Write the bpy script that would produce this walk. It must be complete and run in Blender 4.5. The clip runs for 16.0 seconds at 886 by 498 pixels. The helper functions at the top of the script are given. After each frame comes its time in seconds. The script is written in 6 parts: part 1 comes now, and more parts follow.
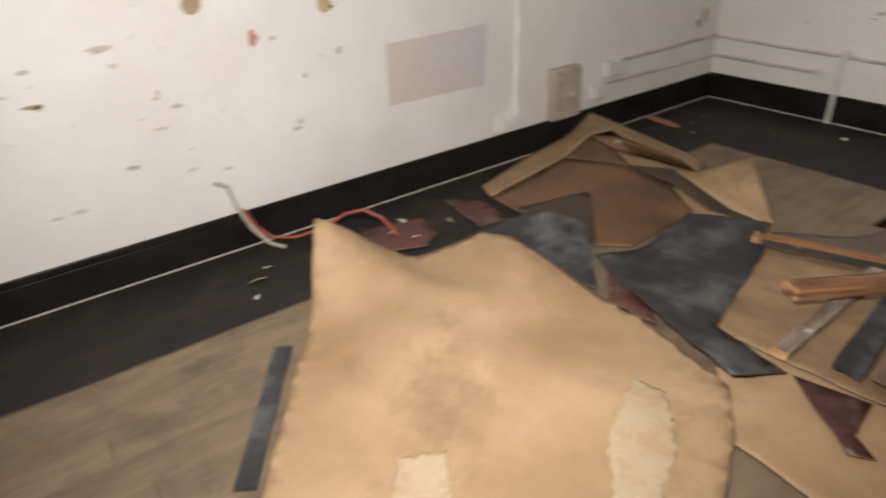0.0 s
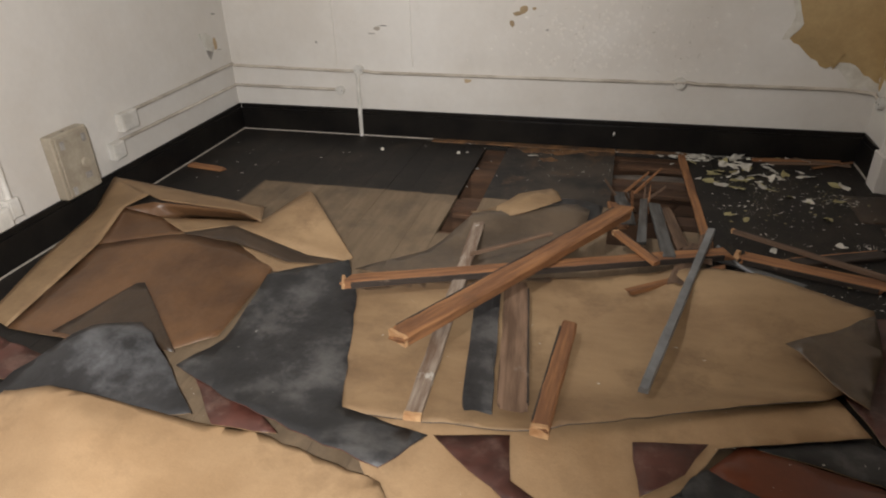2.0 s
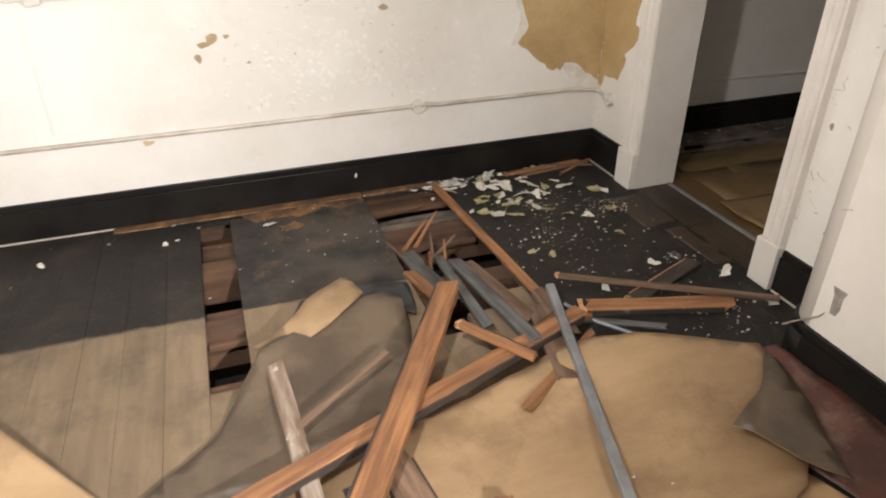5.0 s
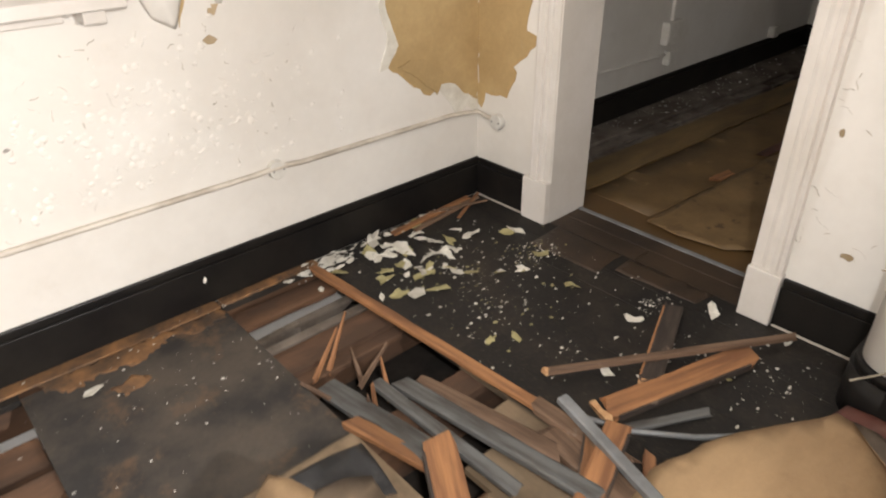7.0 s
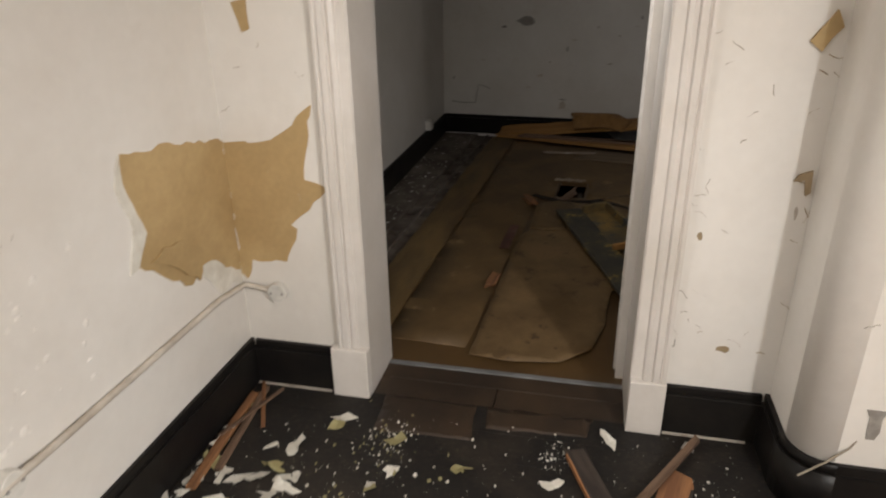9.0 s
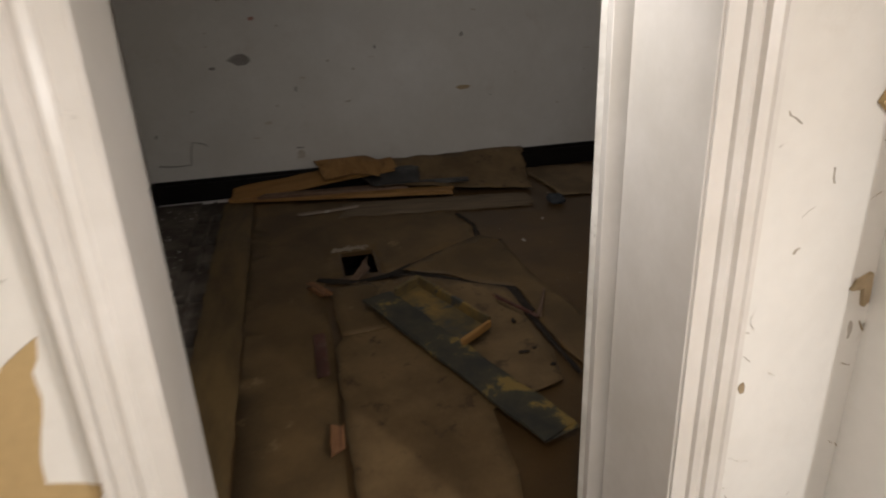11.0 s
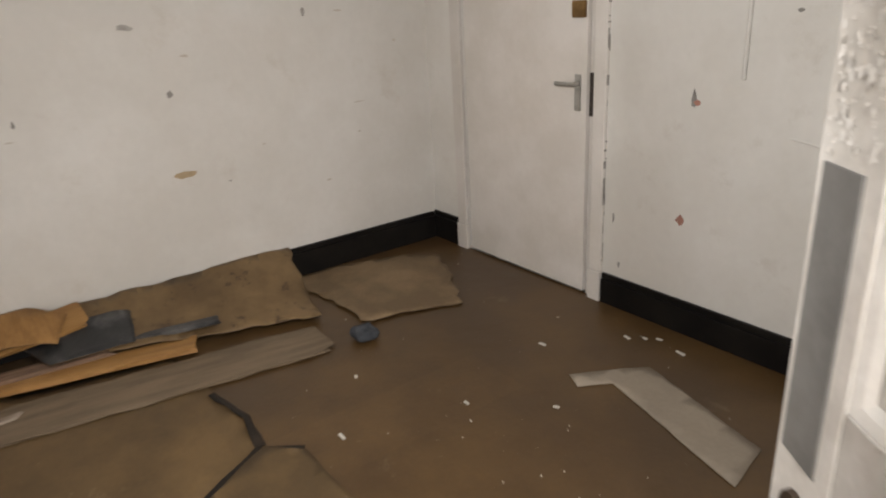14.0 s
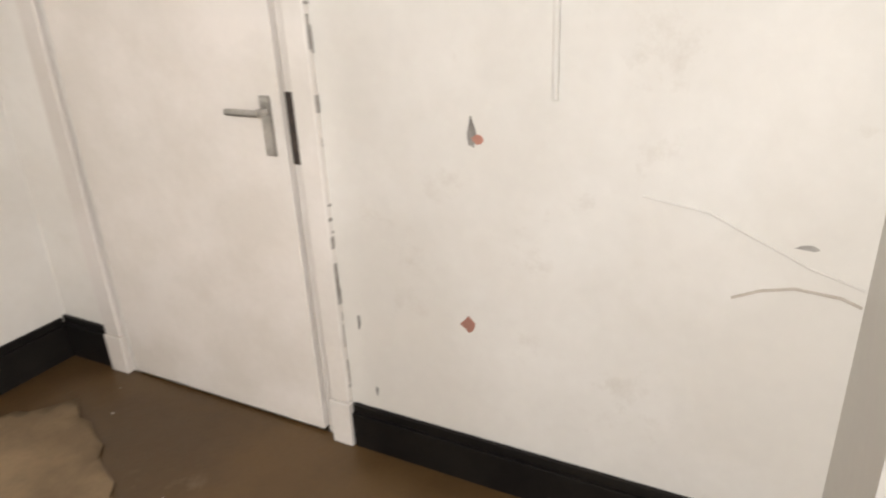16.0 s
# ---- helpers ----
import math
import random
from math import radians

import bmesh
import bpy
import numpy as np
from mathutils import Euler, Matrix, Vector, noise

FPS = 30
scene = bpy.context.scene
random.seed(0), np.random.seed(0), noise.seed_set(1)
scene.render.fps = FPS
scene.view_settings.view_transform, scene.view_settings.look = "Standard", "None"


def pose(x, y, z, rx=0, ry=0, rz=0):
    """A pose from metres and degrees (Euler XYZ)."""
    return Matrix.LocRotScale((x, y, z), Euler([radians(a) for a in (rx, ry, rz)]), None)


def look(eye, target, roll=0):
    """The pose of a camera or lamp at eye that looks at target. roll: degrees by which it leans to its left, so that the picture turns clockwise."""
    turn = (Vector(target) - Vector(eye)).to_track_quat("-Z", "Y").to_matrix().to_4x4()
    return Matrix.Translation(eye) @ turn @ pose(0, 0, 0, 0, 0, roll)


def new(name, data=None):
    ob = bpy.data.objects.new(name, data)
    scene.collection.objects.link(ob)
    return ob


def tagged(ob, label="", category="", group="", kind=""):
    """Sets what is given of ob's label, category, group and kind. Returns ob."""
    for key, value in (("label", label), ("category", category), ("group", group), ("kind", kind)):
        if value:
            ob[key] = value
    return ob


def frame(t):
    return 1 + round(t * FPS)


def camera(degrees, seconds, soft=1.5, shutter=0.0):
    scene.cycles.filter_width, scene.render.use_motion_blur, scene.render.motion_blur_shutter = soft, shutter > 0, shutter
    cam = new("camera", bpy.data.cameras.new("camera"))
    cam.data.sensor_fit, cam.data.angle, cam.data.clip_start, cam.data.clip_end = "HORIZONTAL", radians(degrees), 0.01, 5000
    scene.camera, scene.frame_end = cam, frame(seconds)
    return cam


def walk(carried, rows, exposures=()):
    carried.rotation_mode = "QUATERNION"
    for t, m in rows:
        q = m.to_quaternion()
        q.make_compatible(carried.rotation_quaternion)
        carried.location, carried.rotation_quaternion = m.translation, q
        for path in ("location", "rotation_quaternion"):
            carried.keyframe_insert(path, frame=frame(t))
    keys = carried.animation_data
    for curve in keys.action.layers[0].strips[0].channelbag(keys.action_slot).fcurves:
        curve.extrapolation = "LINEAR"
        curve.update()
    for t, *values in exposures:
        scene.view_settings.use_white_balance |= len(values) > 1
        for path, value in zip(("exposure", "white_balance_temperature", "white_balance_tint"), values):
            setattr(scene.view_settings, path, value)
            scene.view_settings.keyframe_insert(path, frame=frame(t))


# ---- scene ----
cam = camera(67.5, 16.0, soft=2.0, shutter=0.5)
PATH = [
    (0, (0.129, 0.013, 1.48), (-1.316, 1.016, 0.528), -3.0),
    (0.5, (0.03, 0.166, 1.464), (-1.11, 1.505, 0.511), -2.7),
    (1, (-0.043, 0.376, 1.434), (-0.884, 1.926, 0.491), -2.5),
    (1.5, (-0.067, 0.458, 1.438), (-0.688, 2.111, 0.498), -2.2),
    (2, (-0.167, 0.487, 1.464), (-0.643, 2.179, 0.51), -2.0),
    (2.5, (-0.272, 0.498, 1.497), (-0.738, 2.19, 0.537), -2.1),
    (3, (-0.355, 0.589, 1.485), (-0.689, 2.302, 0.508), -2.1),
    (3.5, (-0.495, 0.792, 1.503), (-0.59, 2.53, 0.518), -1.8),
    (4, (-0.614, 0.978, 1.524), (-0.423, 2.706, 0.535), -1.3),
    (4.2, (-0.683, 1.067, 1.526), (-0.395, 2.779, 0.533), -1.0),
    (6.3, (-0.839, 2.165, 1.402), (0.11, 3.603, 0.386), -0.5),
    (6.5, (-0.857, 2.266, 1.407), (0.168, 3.652, 0.394), -0.6),
    (7, (-0.87, 2.499, 1.382), (0.272, 3.793, 0.372), -0.9),
    (7.5, (-0.867, 2.757, 1.408), (0.408, 3.961, 0.446), -1.0),
    (8, (-0.844, 2.962, 1.411), (0.65, 3.948, 0.52), -0.8),
    (8.5, (-0.806, 3.236, 1.423), (0.899, 3.896, 0.611), -0.6),
    (8.7, (-0.777, 3.308, 1.423), (0.969, 3.862, 0.621), -0.7),
    (10.8, (0.162, 3.928, 1.502), (1.972, 3.557, 0.737), -2.3),
    (11, (0.28, 3.922, 1.471), (2.066, 3.455, 0.7), -2.5),
    (11.5, (0.689, 3.836, 1.447), (2.446, 3.256, 0.689), -2.8),
    (12, (0.987, 3.769, 1.427), (2.737, 3.152, 0.682), -3.0),
    (12.5, (1.324, 3.721, 1.417), (3.003, 2.924, 0.676), -3.1),
    (13, (1.528, 3.66, 1.404), (3.125, 2.705, 0.671), -3.5),
    (13.5, (1.711, 3.551, 1.395), (3.243, 2.463, 0.692), -3.2),
    (14, (1.9, 3.444, 1.386), (3.369, 2.28, 0.687), -3.2),
    (14.5, (2.199, 3.251, 1.379), (3.558, 1.97, 0.661), -3.5),
    (15, (2.442, 2.99, 1.368), (3.599, 1.532, 0.635), -3.4),
    (15.5, (2.626, 2.702, 1.348), (3.578, 1.096, 0.631), -3.0),
    (16, (2.728, 2.442, 1.32), (3.518, 0.772, 0.553), -2.7),
]
EXPOSURES = [(0, -1.42), (0.7, -1.25), (1.5, -0.95), (2, -1.15), (2.5, -1.15), (3, -0.4), (3.5, -0.05), (4.2, 0.0), (6.3, 0.12), (7.0, 0.25), (7.6, 0.35), (8.2, 0.1), (8.7, 0.0), (11, 0.2), (11.5, 1.2), (12, 2.2), (12.5, 2.45), (13, 2.6), (13.4, 2.68), (14.0, 2.4), (14.5, 3.2), (15, 3.35), (16, 3.2)]
walk(cam, [(t, look(e, g, r)) for t, e, g, r in PATH], EXPOSURES)


# ---- light: the carried torch, as lamps that stand where it was held ----
world = bpy.data.worlds.new("world")
scene.world = world
world.use_nodes = True
world.node_tree.nodes["Background"].inputs[0].default_value = (0.9, 0.95, 1.0, 1)
world.node_tree.nodes["Background"].inputs[1].default_value = 0.004


def torch(name, eye, target, watts, degrees, soft_edge=1.0, radius=0.04):
    data = bpy.data.lights.new(name, "SPOT")
    data.energy, data.spot_size, data.spot_blend, data.shadow_soft_size = watts, radians(degrees), soft_edge, radius
    data.color = (1.0, 0.965, 0.935)
    ob = new(name, data)
    ob.matrix_world = look(eye, target)
    return ob


torch("torch_start", (-0.18, 0.22, 1.60), (-2.45, 1.62, 0.78), 840, 142)
torch("torch_middle", (-0.90, 2.30, 1.58), (-0.05, 4.25, 0.42), 112, 140)
torch("torch_doorway", (0.32, 3.80, 1.28), (1.3, 3.92, 0.45), 9.5, 150)
torch("torch_entry", (1.27, 3.72, 1.60), (2.70, 2.66, 0.6), 13.2, 150)
torch("torch_end", (2.62, 3.17, 1.64), (3.65, 1.66, 0.6), 17, 165)


# ---- materials ----
def rgb(c):
    return (c[0], c[1], c[2], 1.0)


def surface(name, base, second, scale=3.0, rough=0.6, fleck=None, fleck_amount=0.0, grain=(1, 1, 1), bump=0.15, bump_scale=60.0,
            metal=0.0, shift=0.15, fleck_scale=9.0, detail=8.0, border=None, fleck_soft=0.05, waves=0.0, spec=0.5, scratch=None, speck=0.22):
    """A two-scale material in metres: large soft stains from base to second, fine grain, and flecks or wear patches of a third colour."""
    m = bpy.data.materials.new(name)
    m.use_nodes = True
    t = m.node_tree
    n, ln = t.nodes, t.links
    b = n["Principled BSDF"]
    b.inputs["Roughness"].default_value, b.inputs["Metallic"].default_value, b.inputs["Specular IOR Level"].default_value = rough, metal, spec
    co = n.new("ShaderNodeTexCoord")
    mp = n.new("ShaderNodeMapping")
    mp.inputs["Scale"].default_value = grain
    ln.new(co.outputs["Object"], mp.inputs["Vector"])
    big = n.new("ShaderNodeTexNoise")
    big.inputs["Scale"].default_value, big.inputs["Detail"].default_value, big.inputs["Roughness"].default_value = scale, detail, 0.62
    ln.new(mp.outputs[0], big.inputs["Vector"])
    ramp = n.new("ShaderNodeValToRGB")
    ramp.color_ramp.elements[0].position, ramp.color_ramp.elements[1].position = 0.40, 0.62
    ramp.color_ramp.elements[0].color, ramp.color_ramp.elements[1].color = rgb(second), rgb(base)
    ln.new(big.outputs["Fac"], ramp.inputs["Fac"])
    fine = n.new("ShaderNodeTexNoise")
    fine.inputs["Scale"].default_value, fine.inputs["Detail"].default_value = bump_scale, 6.0
    ln.new(mp.outputs[0], fine.inputs["Vector"])
    info = n.new("ShaderNodeObjectInfo")
    hsv = n.new("ShaderNodeHueSaturation")
    val = n.new("ShaderNodeMath")
    val.operation = "MULTIPLY_ADD"
    val.inputs[1].default_value, val.inputs[2].default_value = shift, 1.0 - shift / 2
    ln.new(info.outputs["Random"], val.inputs[0])
    val2 = n.new("ShaderNodeMath")
    val2.operation = "MULTIPLY_ADD"
    val2.inputs[1].default_value = speck
    ln.new(fine.outputs["Fac"], val2.inputs[0])
    sub = n.new("ShaderNodeMath")
    sub.operation = "SUBTRACT"
    sub.inputs[1].default_value = speck / 2
    ln.new(val.outputs[0], sub.inputs[0])
    ln.new(sub.outputs[0], val2.inputs[2])
    ln.new(val2.outputs[0], hsv.inputs["Value"])
    ln.new(ramp.outputs[0], hsv.inputs["Color"])
    out = hsv.outputs[0]
    if border:  # a stained border round a bare middle, with ragged edges: west edge, north edge, east edge, stain colour
        xyz = n.new("ShaderNodeSeparateXYZ")
        ln.new(co.outputs["Object"], xyz.inputs[0])
        rag = n.new("ShaderNodeMath")
        rag.operation = "MULTIPLY_ADD"
        rag.inputs[1].default_value, rag.inputs[2].default_value = 0.05, -0.025
        ln.new(big.outputs["Fac"], rag.inputs[0])
        mask = None
        for axis, sign, edge in (("X", -1, -border[0]), ("Y", 1, border[1]), ("X", 1, border[2])):
            m1 = n.new("ShaderNodeMath")
            m1.operation = "MULTIPLY_ADD"
            m1.inputs[1].default_value = sign
            ln.new(xyz.outputs[axis], m1.inputs[0])
            ln.new(rag.outputs[0], m1.inputs[2])
            m2 = n.new("ShaderNodeMapRange")
            m2.inputs["From Min"].default_value, m2.inputs["From Max"].default_value = edge - 0.012, edge + 0.012
            ln.new(m1.outputs[0], m2.inputs["Value"])
            if mask is None:
                mask = m2.outputs[0]
            else:
                mm = n.new("ShaderNodeMath")
                mm.operation = "MAXIMUM"
                ln.new(mask, mm.inputs[0])
                ln.new(m2.outputs[0], mm.inputs[1])
                mask = mm.outputs[0]
        wear = n.new("ShaderNodeMath")
        wear.operation = "MULTIPLY"
        wr = n.new("ShaderNodeMapRange")
        wr.inputs["From Min"].default_value, wr.inputs["From Max"].default_value = 0.30, 0.42
        wr.inputs["To Min"].default_value, wr.inputs["To Max"].default_value = 0.75, 1.0
        ln.new(fine.outputs["Fac"], wr.inputs["Value"])
        ln.new(mask, wear.inputs[0])
        ln.new(wr.outputs[0], wear.inputs[1])
        bmix = n.new("ShaderNodeMixRGB")
        bmix.inputs[2].default_value = rgb(border[3])
        ln.new(wear.outputs[0], bmix.inputs[0])
        ln.new(out, bmix.inputs[1])
        out = bmix.outputs[0]
    if fleck:
        fn = n.new("ShaderNodeTexNoise")
        fn.inputs["Scale"].default_value, fn.inputs["Detail"].default_value, fn.inputs["Roughness"].default_value = fleck_scale, 10.0, 0.7
        ln.new(co.outputs["Object"], fn.inputs["Vector"])
        fr = n.new("ShaderNodeValToRGB")
        lo = 0.72 - fleck_amount
        fr.color_ramp.elements[0].position, fr.color_ramp.elements[1].position = lo, min(1.0, lo + fleck_soft)
        ln.new(fn.outputs["Fac"], fr.inputs["Fac"])
        mx = n.new("ShaderNodeMixRGB")
        mx.inputs[2].default_value = rgb(fleck)
        cover = fr.outputs[0]
        if border:
            thin = n.new("ShaderNodeMath")
            thin.operation = "MULTIPLY_ADD"
            thin.inputs[1].default_value, thin.inputs[2].default_value = -0.7, 1.0
            ln.new(mask, thin.inputs[0])
            less = n.new("ShaderNodeMath")
            less.operation = "MULTIPLY"
            ln.new(fr.outputs[0], less.inputs[0])
            ln.new(thin.outputs[0], less.inputs[1])
            cover = less.outputs[0]
        ln.new(cover, mx.inputs[0])
        ln.new(out, mx.inputs[1])
        out = mx.outputs[0]
    if scratch:  # thin pale scratches, all roughly one way
        sm = n.new("ShaderNodeMapping")
        sm.inputs["Rotation"].default_value, sm.inputs["Scale"].default_value = (0, 0, 0.9), (0.7, 30, 1)
        ln.new(co.outputs["Object"], sm.inputs["Vector"])
        sn = n.new("ShaderNodeTexNoise")
        sn.inputs["Scale"].default_value, sn.inputs["Detail"].default_value, sn.inputs["Distortion"].default_value = 2.2, 3.0, 0.25
        ln.new(sm.outputs[0], sn.inputs["Vector"])
        sr = n.new("ShaderNodeMapRange")
        sr.inputs["From Min"].default_value, sr.inputs["From Max"].default_value = 0.70, 0.80
        ln.new(sn.outputs["Fac"], sr.inputs["Value"])
        sx = n.new("ShaderNodeMixRGB")
        sx.inputs[2].default_value = rgb(scratch)
        ln.new(sr.outputs[0], sx.inputs[0])
        ln.new(out, sx.inputs[1])
        out = sx.outputs[0]
    ln.new(out, b.inputs["Base Color"])
    bp = n.new("ShaderNodeBump")
    bp.inputs["Strength"].default_value, bp.inputs["Distance"].default_value = bump, 0.004
    ln.new(fine.outputs["Fac"], bp.inputs["Height"])
    if waves:  # slow ripples and dents under the fine grain
        slow = n.new("ShaderNodeTexNoise")
        slow.inputs["Scale"].default_value, slow.inputs["Detail"].default_value = 9.0, 3.0
        ln.new(co.outputs["Object"], slow.inputs["Vector"])
        bw = n.new("ShaderNodeBump")
        bw.inputs["Strength"].default_value, bw.inputs["Distance"].default_value = waves, 0.02
        ln.new(slow.outputs["Fac"], bw.inputs["Height"])
        ln.new(bw.outputs[0], bp.inputs["Normal"])
        rr = n.new("ShaderNodeMapRange")
        rr.inputs["To Min"].default_value, rr.inputs["To Max"].default_value = max(0.05, rough - 0.13), min(1.0, rough + 0.13)
        ln.new(big.outputs["Fac"], rr.inputs["Value"])
        ln.new(rr.outputs[0], b.inputs["Roughness"])
    ln.new(bp.outputs[0], b.inputs["Normal"])
    return m


M_WALL = surface("wall_paint", (0.80, 0.775, 0.735), (0.72, 0.685, 0.635), 1.2, 0.5, (0.60, 0.55, 0.48), 0.10, bump=0.2, bump_scale=28, fleck_scale=2.6, fleck_soft=0.25, waves=0.12, speck=0.07)
M_WALL2 = surface("old_wall_paint", (0.78, 0.762, 0.728), (0.69, 0.665, 0.62), 1.1, 0.55, (0.52, 0.47, 0.40), 0.12, bump=0.2, bump_scale=26, fleck_scale=3.2, fleck_soft=0.3, waves=0.12, speck=0.07)
M_CEIL = surface("ceiling_paint", (0.72, 0.7, 0.66), (0.62, 0.6, 0.55), 1.0, 0.8)
M_BLACK = surface("black_gloss", (0.010, 0.009, 0.009), (0.018, 0.016, 0.014), 4, 0.32, (0.25, 0.23, 0.2), 0.0, bump=0.1, spec=0.16)
M_GLOSS = surface("white_gloss", (0.74, 0.70, 0.66), (0.66, 0.62, 0.57), 3, 0.3, (0.25, 0.21, 0.18), 0.02, bump=0.06, speck=0.06)
M_PALE = surface("bare_boards", (0.255, 0.188, 0.122), (0.19, 0.138, 0.088), 2.2, 0.60, (0.105, 0.08, 0.058), 0.24, fleck_soft=0.25, fleck_scale=3.5, grain=(6, 0.8, 6), bump=0.3, shift=0.2, spec=0.3, border=(-2.13, 3.69, 0.25, (0.015, 0.0135, 0.0125)))
M_JOIST = surface("joist_timber", (0.15, 0.078, 0.042), (0.075, 0.042, 0.026), 3, 0.8, (0.05, 0.032, 0.022), 0.08, grain=(0.7, 2.5, 2.5), bump=0.4, fleck_soft=0.2)
M_DIRT = surface("underfloor_dirt", (0.03, 0.022, 0.016), (0.012, 0.009, 0.007), 6, 0.95, bump=0.6)
M_BACK = surface("lino_backing", (0.375, 0.252, 0.138), (0.235, 0.148, 0.078), 1.7, 0.62, (0.17, 0.105, 0.058), 0.22, bump=0.2, bump_scale=160, fleck_scale=3.4, fleck_soft=0.25, waves=0.15, grain=(0.6, 1.6, 1))
M_BACKN = surface("worn_lino_backing", (0.52, 0.35, 0.20), (0.40, 0.255, 0.135), 1.5, 0.6, (0.30, 0.19, 0.10), 0.19, bump=0.2, bump_scale=160, fleck_scale=1.9, fleck_soft=0.16, waves=0.2)
M_BROWN = surface("brown_lino", (0.165, 0.085, 0.04), (0.095, 0.048, 0.024), 3.0, 0.36, (0.24, 0.16, 0.10), 0.06, bump=0.15, fleck_soft=0.2, fleck_scale=5, waves=0.4)
M_SLATE = surface("slate_lino", (0.058, 0.057, 0.058), (0.027, 0.027, 0.028), 4, 0.45, (0.17, 0.165, 0.16), 0.22, bump=0.3, fleck_scale=4, fleck_soft=0.3, waves=0.3, spec=0.35, scratch=(0.19, 0.19, 0.19))
M_RED = surface("red_lino", (0.125, 0.046, 0.034), (0.065, 0.027, 0.021), 5, 0.45, (0.25, 0.165, 0.13), 0.19, bump=0.2, fleck_soft=0.25, fleck_scale=6, waves=0.3)
M_WOOD = surface("fresh_wood", (0.40, 0.190, 0.080), (0.20, 0.09, 0.042), 2.6, 0.66, (0.13, 0.08, 0.05), 0.10, grain=(1, 16, 16), bump=0.6, shift=0.35, fleck_soft=0.25, fleck_scale=5)
M_OLDWOOD = surface("old_wood", (0.23, 0.145, 0.095), (0.11, 0.065, 0.04), 3, 0.7, (0.42, 0.38, 0.33), 0.08, grain=(1, 12, 12), bump=0.5, shift=0.35, fleck_soft=0.2)
M_GREYW = surface("grey_painted_wood", (0.125, 0.127, 0.125), (0.055, 0.05, 0.046), 4, 0.55, (0.3, 0.3, 0.3), 0.04, grain=(1, 8, 8), bump=0.3, shift=0.3)
M_PAPER = surface("torn_paper", (0.52, 0.375, 0.185), (0.43, 0.30, 0.14), 3, 0.75, (0.62, 0.5, 0.3), 0.03, bump=0.2)
M_FLOOR2 = surface("brown_hardboard", (0.118, 0.067, 0.025), (0.078, 0.043, 0.016), 1.8, 0.40, (0.25, 0.19, 0.12), 0.085, bump=0.12, fleck_soft=0.25, fleck_scale=4, waves=0.1)


M_METAL = surface("worn_chrome", (0.55, 0.54, 0.52), (0.4, 0.39, 0.37), 12, 0.28, metal=1.0, bump=0.05)
M_BRASS = surface("dull_brass", (0.35, 0.22, 0.09), (0.2, 0.12, 0.05), 12, 0.4, metal=0.8, bump=0.05)
M_BEIGE = surface("beige_metal", (0.50, 0.45, 0.36), (0.36, 0.31, 0.24), 6, 0.5, (0.1, 0.08, 0.06), 0.1, bump=0.1)
M_PLASTIC = surface("white_plastic", (0.74, 0.72, 0.68), (0.62, 0.6, 0.55), 8, 0.4, (0.3, 0.26, 0.2), 0.03, bump=0.05)
M_ORANGE = surface("orange_cable", (0.42, 0.10, 0.05), (0.3, 0.07, 0.04), 8, 0.45)
M_YELLOW = surface("paint_spattered_board", (0.28, 0.18, 0.052), (0.085, 0.07, 0.042), 4.5, 0.6, (0.06, 0.065, 0.06), 0.16, bump=0.25, fleck_scale=5)
M_YELLOWD = surface("black_and_yellow_paint", (0.085, 0.075, 0.045), (0.040, 0.038, 0.032), 5, 0.6, (0.30, 0.20, 0.055), 0.17, bump=0.25, fleck_scale=5)
M_HARD = surface("loose_hardboard", (0.225, 0.145, 0.066), (0.13, 0.080, 0.034), 2.6, 0.6, (0.09, 0.055, 0.026), 0.14, bump=0.2)
M_CARD = surface("grey_board", (0.34, 0.285, 0.22), (0.30, 0.25, 0.195), 4, 0.7, bump=0.1)
M_OCHRE = surface("ochre_plank", (0.42, 0.225, 0.07), (0.3, 0.15, 0.045), 2.5, 0.6, (0.16, 0.1, 0.05), 0.05, grain=(1, 12, 12), bump=0.35)
M_FLAKE = surface("white_paint_flake", (0.74, 0.72, 0.66), (0.6, 0.57, 0.5), 9, 0.6, shift=0.3)
M_OLIVE = surface("olive_paint_flake", (0.44, 0.40, 0.21), (0.32, 0.28, 0.13), 9, 0.65, shift=0.4)
M_SCAR = surface("bare_plaster", (0.47, 0.36, 0.23), (0.36, 0.27, 0.16), 9, 0.85, shift=0.4)
M_PINK = surface("pink_plaster", (0.50, 0.24, 0.19), (0.40, 0.2, 0.15), 9, 0.85, shift=0.2)
M_SOOT = surface("grey_scuff", (0.42, 0.40, 0.37), (0.26, 0.24, 0.22), 14, 0.85, shift=0.4)
M_BLUE = surface("blue_grey_rag", (0.062, 0.068, 0.078), (0.035, 0.038, 0.045), 20, 0.9, bump=0.6)
M_FADED = surface("faded_wall_patch", (0.60, 0.49, 0.40), (0.54, 0.50, 0.50), 1.2, 0.75, bump=0.1)
M_GREYP = surface("grey_finger_plate", (0.25, 0.245, 0.235), (0.19, 0.185, 0.178), 6, 0.5, metal=0.2, bump=0.05)
M_COND = surface("grimy_conduit_paint", (0.60, 0.55, 0.48), (0.42, 0.37, 0.31), 6, 0.5, bump=0.1)
M_DARKF = surface("dark_underlay", (0.030, 0.019, 0.011), (0.016, 0.011, 0.007), 6, 0.9, bump=0.4)
M_BLOOM = surface("dusty_slate_lino", (0.05, 0.05, 0.053), (0.026, 0.026, 0.028), 4, 0.5, (0.24, 0.245, 0.26), 0.24, bump=0.3, fleck_scale=3, fleck_soft=0.3, waves=0.3)
M_SMUDGE = surface("wall_smudge", (0.56, 0.51, 0.45), (0.46, 0.41, 0.35), 14, 0.8, shift=0.3)
